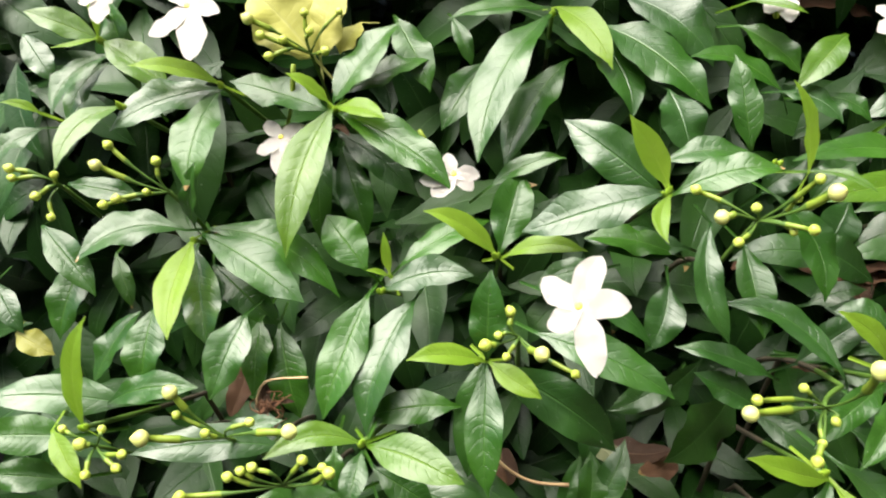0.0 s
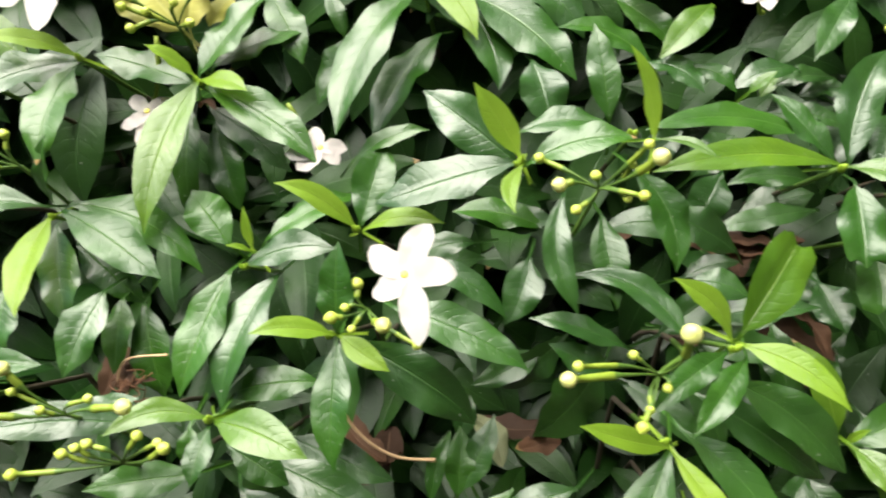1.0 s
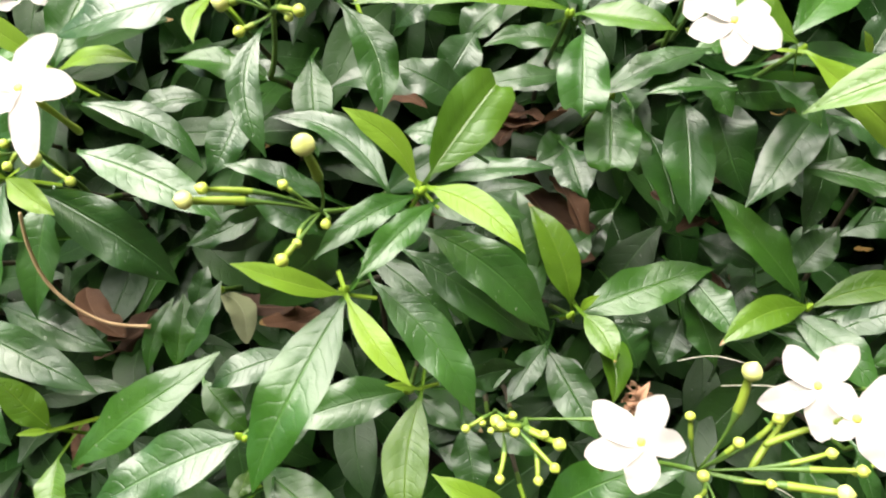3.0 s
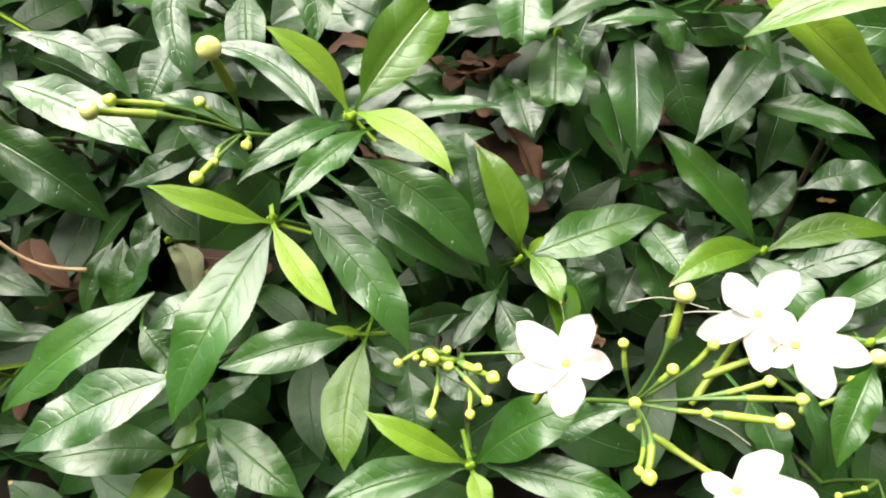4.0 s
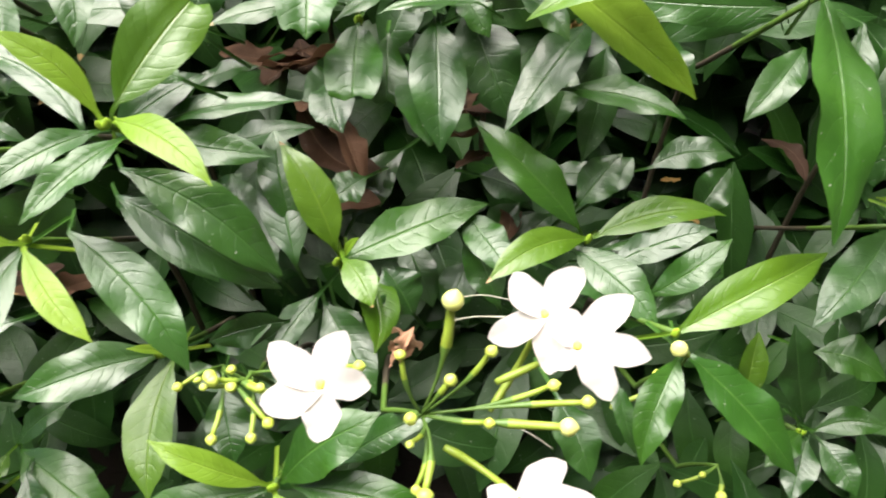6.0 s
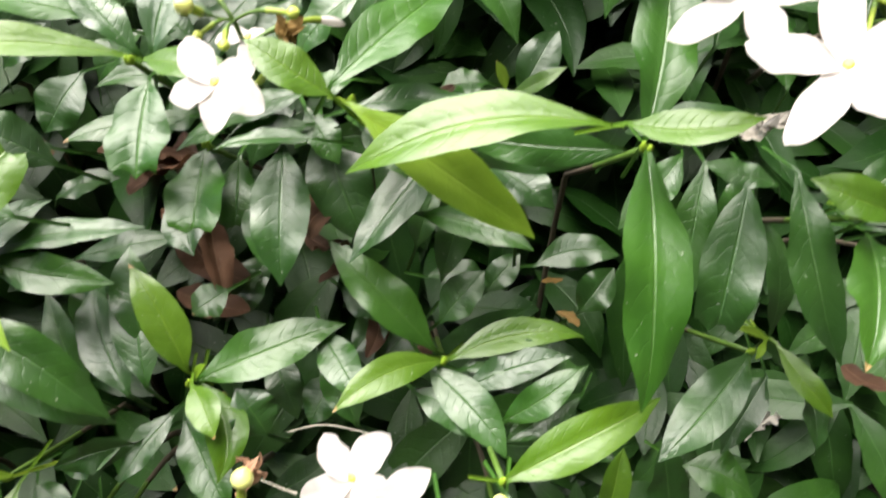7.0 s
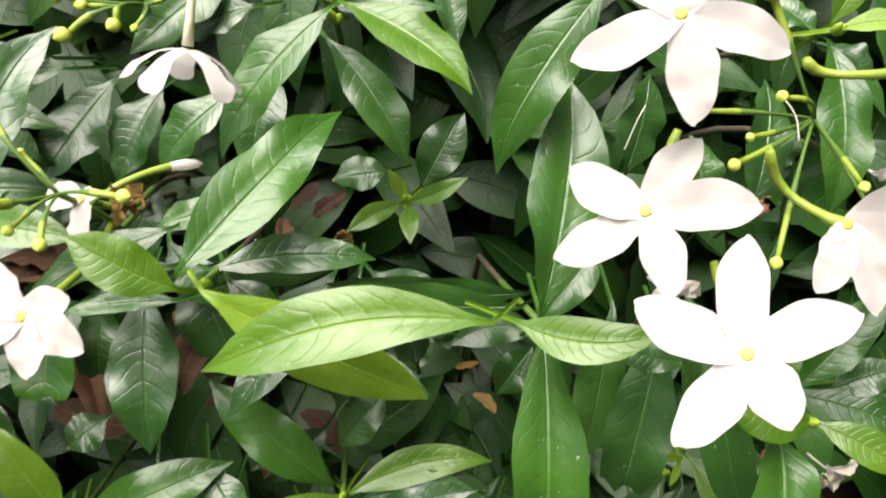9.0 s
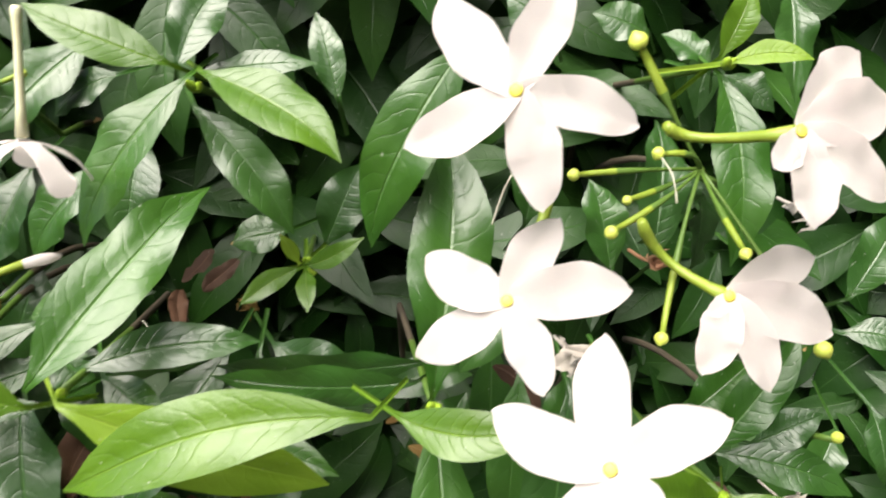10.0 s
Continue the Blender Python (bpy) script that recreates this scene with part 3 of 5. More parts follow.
t = twig(left_shrub, (-0.1231, 0.3846, 0.3171))
leaf(t, (-0.1231, 0.3846, 0.3171), (-0.1566, 0.3805, 0.3345), 0.0153, "l", 0.00)
leaf(t, (-0.1235, 0.3829, 0.3182), (-0.1427, 0.3708, 0.3177), 0.0041, "y", 0.08)
leaf(t, (-0.1229, 0.3833, 0.3187), (-0.1266, 0.3888, 0.3365), 0.0041, "y", -0.12)
leaf(t, (-0.1162, 0.3820, 0.3102), (-0.1405, 0.3478, 0.2919), 0.0146, "g", -0.14)
leaf(t, (-0.1206, 0.3850, 0.3046), (-0.1399, 0.3587, 0.2792), 0.0138, "m", -0.11)
leaf(t, (-0.1676, 0.3898, 0.3195), (-0.1480, 0.3729, 0.2982), 0.0138, "d", 0.00)
leaf(t, (-0.1082, 0.3852, 0.2884), (-0.1214, 0.4014, 0.3329), 0.0183, "m", 0.00)

t = twig(left_shrub, (-0.0983, 0.3435, 0.2967))
leaf(t, (-0.0983, 0.3435, 0.2967), (-0.1164, 0.3034, 0.2829), 0.0135, "l", -0.15)
leaf(t, (-0.1408, 0.3396, 0.2870), (-0.1606, 0.3194, 0.2780), 0.0128, "g", -0.05)
leaf(t, (-0.1397, 0.3404, 0.2951), (-0.1538, 0.3348, 0.3036), 0.0050, "y", -0.08)
leaf(t, (-0.1407, 0.3126, 0.2465), (-0.1073, 0.2875, 0.2233), 0.0167, "g", 0.00)
leaf(t, (-0.1270, 0.3158, 0.2273), (-0.1360, 0.2844, 0.1961), 0.0202, "m", 0.00)
leaf(t, (-0.1742, 0.3057, 0.2163), (-0.1569, 0.2882, 0.1963), 0.0122, "d", 0.00)
leaf(t, (-0.1618, 0.2905, 0.1950), (-0.1411, 0.2841, 0.1857), 0.0134, "o", 0.00)

t = twig(left_shrub, (-0.0917, 0.2252, 0.1978))
leaf(t, (-0.0917, 0.2252, 0.1978), (-0.0887, 0.2459, 0.2429), 0.0107, "y", 0.07)
leaf(t, (-0.1131, 0.2679, 0.1821), (-0.0925, 0.2931, 0.2093), 0.0169, "m", 0.00)
leaf(t, (-0.0805, 0.2861, 0.2149), (-0.0825, 0.2569, 0.1860), 0.0207, "m", 0.00)
leaf(t, (-0.0355, 0.2883, 0.2109), (-0.0466, 0.2524, 0.1878), 0.0205, "d", 0.00)
leaf(t, (-0.0324, 0.2964, 0.2008), (-0.0330, 0.2691, 0.1744), 0.0158, "m", 0.00)
leaf(t, (-0.0242, 0.2988, 0.1957), (-0.0125, 0.2688, 0.1597), 0.0200, "m", 0.00)
leaf(t, (-0.0823, 0.2459, 0.1912), (-0.1440, 0.2348, 0.2045), 0.0184, "d", -0.03)
leaf(t, (-0.0973, 0.2241, 0.1935), (-0.1358, 0.2156, 0.2015), 0.0171, "g", 0.00)
leaf(t, (-0.0868, 0.2383, 0.1987), (-0.0429, 0.2380, 0.2091), 0.0149, "m", 0.07)
leaf(t, (-0.0993, 0.2169, 0.2048), (-0.0808, 0.1985, 0.1923), 0.0094, "y", 0.00)
leaf(t, (-0.1038, 0.2176, 0.1721), (-0.1365, 0.2118, 0.1815), 0.0155, "m", 0.00)

t = twig(left_shrub, (0.029, 0.2284, 0.1883))
leaf(t, (0.0290, 0.2284, 0.1883), (-0.0090, 0.2126, 0.1944), 0.0119, "l", -0.15)
leaf(t, (0.0319, 0.2281, 0.1873), (0.0737, 0.2104, 0.1847), 0.0180, "l", 0.04)
leaf(t, (0.0290, 0.2265, 0.1854), (0.0247, 0.2050, 0.1738), 0.0119, "g", 0.00)
leaf(t, (-0.0088, 0.2339, 0.1793), (-0.0701, 0.2174, 0.1899), 0.0163, "d", -0.03)
leaf(t, (0.0313, 0.2341, 0.1657), (0.0592, 0.2237, 0.1528), 0.0153, "m", 0.00)
leaf(t, (0.0120, 0.2417, 0.1694), (0.0133, 0.2297, 0.1547), 0.0114, "m", 0.00)
leaf(t, (-0.0453, 0.2448, 0.1726), (-0.0130, 0.2498, 0.1785), 0.0106, "d", 0.00)
leaf(t, (0.0203, 0.2196, 0.1639), (-0.0238, 0.2077, 0.1677), 0.0147, "m", 0.00)

t = twig(left_shrub, (0.1144, 0.4097, 0.3175))
leaf(t, (0.1144, 0.4097, 0.3175), (0.0779, 0.3258, 0.2738), 0.0241, "g", -0.08)
leaf(t, (0.1164, 0.4105, 0.3202), (0.1431, 0.3725, 0.3005), 0.0158, "y", 0.06)
leaf(t, (0.1227, 0.4040, 0.2931), (0.0881, 0.3543, 0.2569), 0.0225, "m", -0.03)
leaf(t, (0.1344, 0.4083, 0.3085), (0.1551, 0.3620, 0.2792), 0.0220, "d", 0.04)
leaf(t, (0.1138, 0.4169, 0.3175), (0.0593, 0.4001, 0.3195), 0.0119, "g", -0.04)
leaf(t, (0.0605, 0.4224, 0.3128), (0.0718, 0.4046, 0.2915), 0.0093, "m", 0.00)
leaf(t, (0.1408, 0.4019, 0.3124), (0.1908, 0.3613, 0.2831), 0.0269, "m", 0.04)
leaf(t, (0.1513, 0.4239, 0.3219), (0.1984, 0.3935, 0.2940), 0.0266, "d", 0.04)
leaf(t, (0.0291, 0.4230, 0.3134), (0.0504, 0.3926, 0.2824), 0.0185, "m", 0.00)
leaf(t, (0.0786, 0.4226, 0.2867), (0.0541, 0.3903, 0.2603), 0.0221, "m", 0.00)
leaf(t, (0.2306, 0.3835, 0.2809), (0.1827, 0.3851, 0.3020), 0.0177, "m", -0.13)
leaf(t, (0.2130, 0.4155, 0.3063), (0.2439, 0.3986, 0.2869), 0.0177, "m", 0.00)
leaf(t, (0.2138, 0.4063, 0.3215), (0.2389, 0.3950, 0.3184), 0.0051, "l", 0.00)

t = twig(left_shrub, (0.161, 0.3048, 0.2684))
leaf(t, (0.1610, 0.3048, 0.2684), (0.0981, 0.2947, 0.2528), 0.0215, "d", 0.00)
leaf(t, (0.1615, 0.3053, 0.2710), (0.1422, 0.3061, 0.3042), 0.0116, "y", 0.00)
leaf(t, (0.1627, 0.3034, 0.2678), (0.1581, 0.2804, 0.2577), 0.0078, "y", -0.13)
leaf(t, (0.1605, 0.3135, 0.2635), (0.1180, 0.3399, 0.2883), 0.0224, "d", 0.00, 1.0)
leaf(t, (0.1656, 0.3057, 0.2673), (0.2119, 0.3109, 0.2765), 0.0173, "g", 0.06)
leaf(t, (0.1626, 0.3195, 0.2758), (0.2040, 0.3215, 0.2755), 0.0142, "g", 0.10)
leaf(t, (0.1689, 0.3607, 0.2930), (0.1773, 0.3339, 0.2695), 0.0231, "d", 0.00, 1.0)
leaf(t, (0.1761, 0.3287, 0.2186), (0.1296, 0.3302, 0.2284), 0.0175, "m", -0.04)
leaf(t, (0.1816, 0.3328, 0.2202), (0.1311, 0.3363, 0.2230), 0.0173, "d", 0.03)
leaf(t, (0.1807, 0.2995, 0.2556), (0.1861, 0.2596, 0.2200), 0.0133, "d", -0.13)
leaf(t, (0.1664, 0.3001, 0.2208), (0.1555, 0.2762, 0.1999), 0.0182, "d", 0.06)
leaf(t, (0.1985, 0.3038, 0.2410), (0.2046, 0.2706, 0.2139), 0.0162, "g", -0.02)
leaf(t, (0.2111, 0.3124, 0.2616), (0.2296, 0.2793, 0.2278), 0.0173, "g", 0.12)

t = twig(middle_shrub, (0.2119, 0.3219, 0.273))
leaf(t, (0.2160, 0.2980, 0.2810), (0.2054, 0.3026, 0.3204), 0.0104, "y", 0.00)
leaf(t, (0.2031, 0.3327, 0.2745), (0.1970, 0.3609, 0.3104), 0.0141, "g", 0.00)
leaf(t, (0.2179, 0.2975, 0.2818), (0.2399, 0.2856, 0.2784), 0.0050, "l", 0.12)
leaf(t, (0.2587, 0.3926, 0.3080), (0.2305, 0.3638, 0.2912), 0.0154, "l", 0.00)
leaf(t, (0.2242, 0.3684, 0.2883), (0.2505, 0.3529, 0.2788), 0.0152, "d", 0.11)
leaf(t, (0.2462, 0.3743, 0.2826), (0.2687, 0.3636, 0.2737), 0.0111, "m", 0.13)
leaf(t, (0.3283, 0.4009, 0.3085), (0.3013, 0.3618, 0.2900), 0.0150, "d", 0.00)
leaf(t, (0.3251, 0.3885, 0.2694), (0.2919, 0.3814, 0.2700), 0.0115, "d", -0.06)

t = twig(middle_shrub, (0.2179, 0.2214, 0.1858))
leaf(t, (0.2038, 0.2920, 0.1627), (0.1692, 0.2674, 0.1351), 0.0303, "d", 0.00, 1.0)
leaf(t, (0.1855, 0.2939, 0.1794), (0.1480, 0.2758, 0.1620), 0.0182, "d", 0.00, 1.0)
leaf(t, (0.2695, 0.3514, 0.2784), (0.2813, 0.3522, 0.2889), 0.0058, "l", 0.00)
leaf(t, (0.2180, 0.2168, 0.1877), (0.1821, 0.2091, 0.2084), 0.0102, "y", 0.05)
leaf(t, (0.2195, 0.2162, 0.1868), (0.2438, 0.1884, 0.1696), 0.0103, "y", -0.04)
leaf(t, (0.2189, 0.2169, 0.1862), (0.1873, 0.1628, 0.1431), 0.0227, "g", 0.00)
leaf(t, (0.2277, 0.2309, 0.1813), (0.2682, 0.1965, 0.1452), 0.0186, "d", 0.05)

t = twig(middle_shrub, (0.3065, 0.3206, 0.255))
leaf(t, (0.3064, 0.3218, 0.2557), (0.2180, 0.2959, 0.2674), 0.0152, "l", -0.05)
leaf(t, (0.2952, 0.3360, 0.2636), (0.2168, 0.3154, 0.2782), 0.0147, "g", -0.08)
leaf(t, (0.3113, 0.3224, 0.2544), (0.3497, 0.3091, 0.2537), 0.0150, "l", -0.05)
leaf(t, (0.3129, 0.3195, 0.2485), (0.3102, 0.2770, 0.2172), 0.0225, "r", 0.00)
leaf(t, (0.3127, 0.3285, 0.2525), (0.3397, 0.3746, 0.2911), 0.0211, "d", 0.08)
leaf(t, (0.3073, 0.3299, 0.2531), (0.2808, 0.3544, 0.2773), 0.0163, "d", 0.05)
leaf(t, (0.3160, 0.3523, 0.2132), (0.2614, 0.3398, 0.2100), 0.0133, "d", 0.00)
leaf(t, (0.2685, 0.3638, 0.2294), (0.2533, 0.3445, 0.2102), 0.0209, "d", 0.00)
leaf(t, (0.3203, 0.3693, 0.2195), (0.2720, 0.3647, 0.2234), 0.0154, "d", -0.05)
leaf(t, (0.3959, 0.4048, 0.2914), (0.3602, 0.3789, 0.2749), 0.0197, "d", 0.00)
leaf(t, (0.3024, 0.3806, 0.2780), (0.2678, 0.3680, 0.2731), 0.0128, "d", -0.09)
leaf(t, (0.2910, 0.3786, 0.2553), (0.3294, 0.3700, 0.2509), 0.0115, "d", 0.05)
leaf(t, (0.4086, 0.3792, 0.2684), (0.3970, 0.3506, 0.2395), 0.0194, "d", 0.00)
leaf(t, (0.3324, 0.3880, 0.2646), (0.3072, 0.3848, 0.2613), 0.0135, "d", -0.08)
leaf(t, (0.3213, 0.3628, 0.2420), (0.3019, 0.3739, 0.2559), 0.0116, "d", 0.00)
leaf(t, (0.2979, 0.3975, 0.2696), (0.2881, 0.3849, 0.2620), 0.0090, "l", 0.00)

t = twig(middle_shrub, (0.246, 0.2433, 0.2162))
leaf(t, (0.2675, 0.3183, 0.2104), (0.2312, 0.3237, 0.2309), 0.0194, "d", 0.00)
leaf(t, (0.2447, 0.2451, 0.2173), (0.2185, 0.2462, 0.2474), 0.0102, "y", -0.10)
leaf(t, (0.2493, 0.2446, 0.2165), (0.2842, 0.2184, 0.2076), 0.0118, "y", 0.07)
leaf(t, (0.2482, 0.2471, 0.2181), (0.2832, 0.2876, 0.2496), 0.0235, "b", 0.02, 0.8)
leaf(t, (0.2433, 0.2442, 0.2129), (0.2084, 0.2179, 0.2044), 0.0115, "g", -0.02)
leaf(t, (0.2510, 0.2426, 0.2105), (0.2252, 0.2103, 0.2005), 0.0127, "g", 0.00)
leaf(t, (0.2334, 0.2550, 0.2059), (0.1845, 0.2789, 0.2288), 0.0134, "d", -0.15)
leaf(t, (0.2467, 0.2440, 0.1977), (0.2973, 0.2272, 0.1578), 0.0200, "d", 0.07)
leaf(t, (0.2388, 0.2513, 0.1812), (0.2943, 0.2345, 0.1445), 0.0187, "d", 0.00)
leaf(t, (0.2629, 0.3287, 0.2121), (0.2008, 0.3273, 0.2189), 0.0182, "d", -0.07)
leaf(t, (0.2635, 0.2824, 0.2111), (0.2376, 0.2868, 0.2176), 0.0141, "d", -0.05)
leaf(t, (0.2082, 0.2649, 0.1966), (0.1656, 0.2683, 0.2122), 0.0115, "d", 0.00)
leaf(t, (0.1721, 0.2860, 0.1760), (0.1395, 0.2721, 0.1655), 0.0142, "d", 0.05)
leaf(t, (0.2030, 0.2596, 0.1833), (0.1741, 0.2638, 0.1996), 0.0139, "d", 0.00)
leaf(t, (0.2361, 0.2918, 0.1857), (0.3036, 0.2944, 0.1941), 0.0135, "d", 0.04)
leaf(t, (0.2385, 0.2923, 0.1834), (0.2909, 0.2821, 0.1785), 0.0163, "d", -0.05)
leaf(t, (0.2273, 0.2874, 0.1844), (0.2658, 0.3050, 0.2035), 0.0171, "d", 0.00)
leaf(t, (0.2519, 0.3059, 0.1261), (0.2685, 0.3169, 0.1466), 0.0188, "d", 0.00)
leaf(t, (0.2502, 0.3388, 0.1803), (0.2799, 0.3436, 0.1883), 0.0128, "d", 0.05)
leaf(t, (0.2563, 0.3244, 0.1560), (0.3033, 0.3279, 0.1638), 0.0145, "d", 0.00)

t = twig(left_shrub, (0.0349, 0.2467, 0.1462))
leaf(t, (0.0349, 0.2467, 0.1462), (0.1065, 0.2230, 0.1250), 0.0186, "d", 0.00)
leaf(t, (0.0325, 0.2314, 0.1391), (0.0745, 0.2034, 0.1131), 0.0235, "d", 0.00)
leaf(t, (0.0909, 0.2080, 0.1187), (0.0734, 0.2136, 0.1438), 0.0134, "l", 0.00)
leaf(t, (0.0919, 0.2060, 0.1192), (0.0828, 0.1997, 0.1246), 0.0033, "y", 0.00)
leaf(t, (0.0956, 0.2038, 0.0979), (0.1599, 0.2328, 0.1368), 0.0208, "g", 0.00)
leaf(t, (0.0906, 0.2045, 0.1023), (0.0946, 0.1810, 0.0913), 0.0142, "l", 0.00)

t = twig(left_shrub, (0.1374, 0.3042, 0.1125))
leaf(t, (0.1318, 0.2808, 0.1181), (0.1375, 0.2945, 0.1364), 0.0114, "d", 0.00)
leaf(t, (0.1312, 0.2475, 0.1143), (0.1340, 0.2713, 0.1385), 0.0147, "g", 0.00)
leaf(t, (0.1330, 0.2492, 0.1163), (0.1508, 0.2752, 0.1431), 0.0147, "g", -0.04)
leaf(t, (0.1183, 0.2453, 0.1118), (0.1288, 0.2699, 0.1368), 0.0094, "g", 0.07)
leaf(t, (0.0653, 0.2482, 0.0977), (0.1048, 0.2467, 0.1010), 0.0102, "d", 0.00)
leaf(t, (0.1876, 0.2412, 0.1304), (0.1524, 0.2308, 0.1214), 0.0148, "d", -0.02)
leaf(t, (0.1450, 0.2411, 0.1120), (0.1657, 0.2247, 0.0966), 0.0153, "g", 0.00)

t = twig(middle_shrub, (0.3136, 0.2673, 0.1317))
leaf(t, (0.2955, 0.2783, 0.1423), (0.2882, 0.3089, 0.1741), 0.0175, "d", 0.04, 1.0)
leaf(t, (0.3136, 0.2689, 0.1373), (0.2931, 0.2939, 0.1770), 0.0177, "l", -0.04, 1.0)
leaf(t, (0.3176, 0.2666, 0.1342), (0.3800, 0.2837, 0.1495), 0.0211, "g", 0.00)
leaf(t, (0.3190, 0.2658, 0.1332), (0.3308, 0.2285, 0.1154), 0.0194, "l", 0.12, 1.0)
leaf(t, (0.3044, 0.2652, 0.1151), (0.2847, 0.2379, 0.1033), 0.0131, "d", -0.04)
leaf(t, (0.2918, 0.2510, 0.1135), (0.2608, 0.2389, 0.1152), 0.0144, "d", -0.06, 1.0)
leaf(t, (0.3055, 0.2704, 0.1055), (0.3280, 0.2338, 0.0834), 0.0205, "d", 0.00, 1.0)
leaf(t, (0.3175, 0.2662, 0.1353), (0.3241, 0.2635, 0.1480), 0.0041, "y", 0.00)
leaf(t, (0.3097, 0.2728, 0.1008), (0.3199, 0.2540, 0.0901), 0.0154, "d", 0.00)
leaf(t, (0.3178, 0.2593, 0.1397), (0.3296, 0.2370, 0.1326), 0.0137, "l", 0.07)
leaf(t, (0.2966, 0.2649, 0.1325), (0.2829, 0.3183, 0.1644), 0.0200, "d", 0.00)
leaf(t, (0.2878, 0.2657, 0.1264), (0.2651, 0.3110, 0.1509), 0.0212, "d", 0.04)
leaf(t, (0.2657, 0.2751, 0.1170), (0.2479, 0.3064, 0.1533), 0.0149, "d", 0.00)
leaf(t, (0.3840, 0.2590, 0.1077), (0.3716, 0.2833, 0.1328), 0.0174, "d", 0.00)
leaf(t, (0.3459, 0.2540, 0.1109), (0.3338, 0.2636, 0.1309), 0.0216, "d", 0.00)
leaf(t, (0.3493, 0.3182, 0.1987), (0.3558, 0.2782, 0.1816), 0.0212, "d", 0.00)
leaf(t, (0.3123, 0.3235, 0.1884), (0.3184, 0.2966, 0.1779), 0.0205, "d", 0.00)
leaf(t, (0.3702, 0.2827, 0.1437), (0.3871, 0.2538, 0.1326), 0.0165, "d", 0.00)
leaf(t, (0.2797, 0.2770, 0.1169), (0.2685, 0.3065, 0.1347), 0.0148, "d", 0.00)

t = twig(right_shrub, (0.4228, 0.2688, 0.1372))
leaf(t, (0.4228, 0.2688, 0.1372), (0.3760, 0.2454, 0.1363), 0.0146, "l", -0.09)
leaf(t, (0.4188, 0.2718, 0.1413), (0.3739, 0.3002, 0.1797), 0.0196, "g", 0.00)
leaf(t, (0.4257, 0.2695, 0.1375), (0.4846, 0.2756, 0.1437), 0.0152, "l", 0.08)
leaf(t, (0.4158, 0.2701, 0.1326), (0.4476, 0.2325, 0.1183), 0.0182, "d", 0.03)
leaf(t, (0.4329, 0.2710, 0.1225), (0.4838, 0.2708, 0.1279), 0.0131, "d", 0.11)
leaf(t, (0.4501, 0.2619, 0.0975), (0.4911, 0.2778, 0.1198), 0.0146, "d", 0.03)
leaf(t, (0.3729, 0.2856, 0.1133), (0.3613, 0.2683, 0.0980), 0.0183, "d", 0.00)
leaf(t, (0.3416, 0.3008, 0.1196), (0.3562, 0.2731, 0.0971), 0.0159, "d", 0.00)
leaf(t, (0.3188, 0.3202, 0.1159), (0.3396, 0.3367, 0.1373), 0.0196, "d", 0.00)
leaf(t, (0.4185, 0.3490, 0.1146), (0.4514, 0.3448, 0.1122), 0.0150, "d", 0.10)
leaf(t, (0.4773, 0.3530, 0.1163), (0.5231, 0.3537, 0.1209), 0.0183, "d", 0.12)
leaf(t, (0.4988, 0.3318, 0.1006), (0.5179, 0.3460, 0.1191), 0.0211, "d", 0.00)
leaf(t, (0.4503, 0.3490, 0.1017), (0.4697, 0.3616, 0.1182), 0.0154, "d", 0.00)
leaf(t, (0.4096, 0.2620, 0.1259), (0.4370, 0.2413, 0.1191), 0.0167, "d", 0.06)
leaf(t, (0.4295, 0.2692, 0.1301), (0.4815, 0.2592, 0.1350), 0.0160, "d", 0.10)
leaf(t, (0.4837, 0.2616, 0.1193), (0.4471, 0.2443, 0.1110), 0.0147, "d", 0.00)
leaf(t, (0.3987, 0.3105, 0.1275), (0.3817, 0.2933, 0.1182), 0.0161, "d", 0.00)
leaf(t, (0.4154, 0.3106, 0.1196), (0.3895, 0.2921, 0.1081), 0.0163, "d", 0.00)
leaf(t, (0.4139, 0.3025, 0.1917), (0.4594, 0.2796, 0.1894), 0.0155, "g", 0.04)
leaf(t, (0.3787, 0.3046, 0.1486), (0.4035, 0.2871, 0.1462), 0.0172, "d", 0.00)

t = twig(middle_shrub, (0.1736, 0.2019, 0.1224))
leaf(t, (0.1736, 0.2019, 0.1224), (0.1132, 0.1795, 0.1019), 0.0241, "d", -0.03)
leaf(t, (0.1630, 0.2380, 0.0520), (0.2153, 0.2015, 0.0410), 0.0235, "g", 0.00)
leaf(t, (0.1617, 0.2397, 0.0541), (0.1895, 0.2492, 0.0712), 0.0123, "g", 0.04)
leaf(t, (0.1576, 0.2372, 0.0509), (0.1535, 0.2145, 0.0479), 0.0105, "l", 0.00)
leaf(t, (0.1545, 0.2116, 0.0488), (0.1397, 0.1896, 0.0467), 0.0153, "y", 0.00)
leaf(t, (0.1579, 0.2117, 0.0620), (0.1053, 0.1966, 0.0719), 0.0228, "d", -0.04)
leaf(t, (0.1726, 0.2225, 0.0563), (0.1839, 0.1972, 0.0402), 0.0130, "d", 0.00)
leaf(t, (0.2138, 0.3038, 0.1409), (0.2604, 0.2719, 0.1191), 0.0151, "d", 0.00)
leaf(t, (0.2604, 0.2446, 0.1053), (0.2856, 0.2463, 0.1156), 0.0143, "d", 0.00)

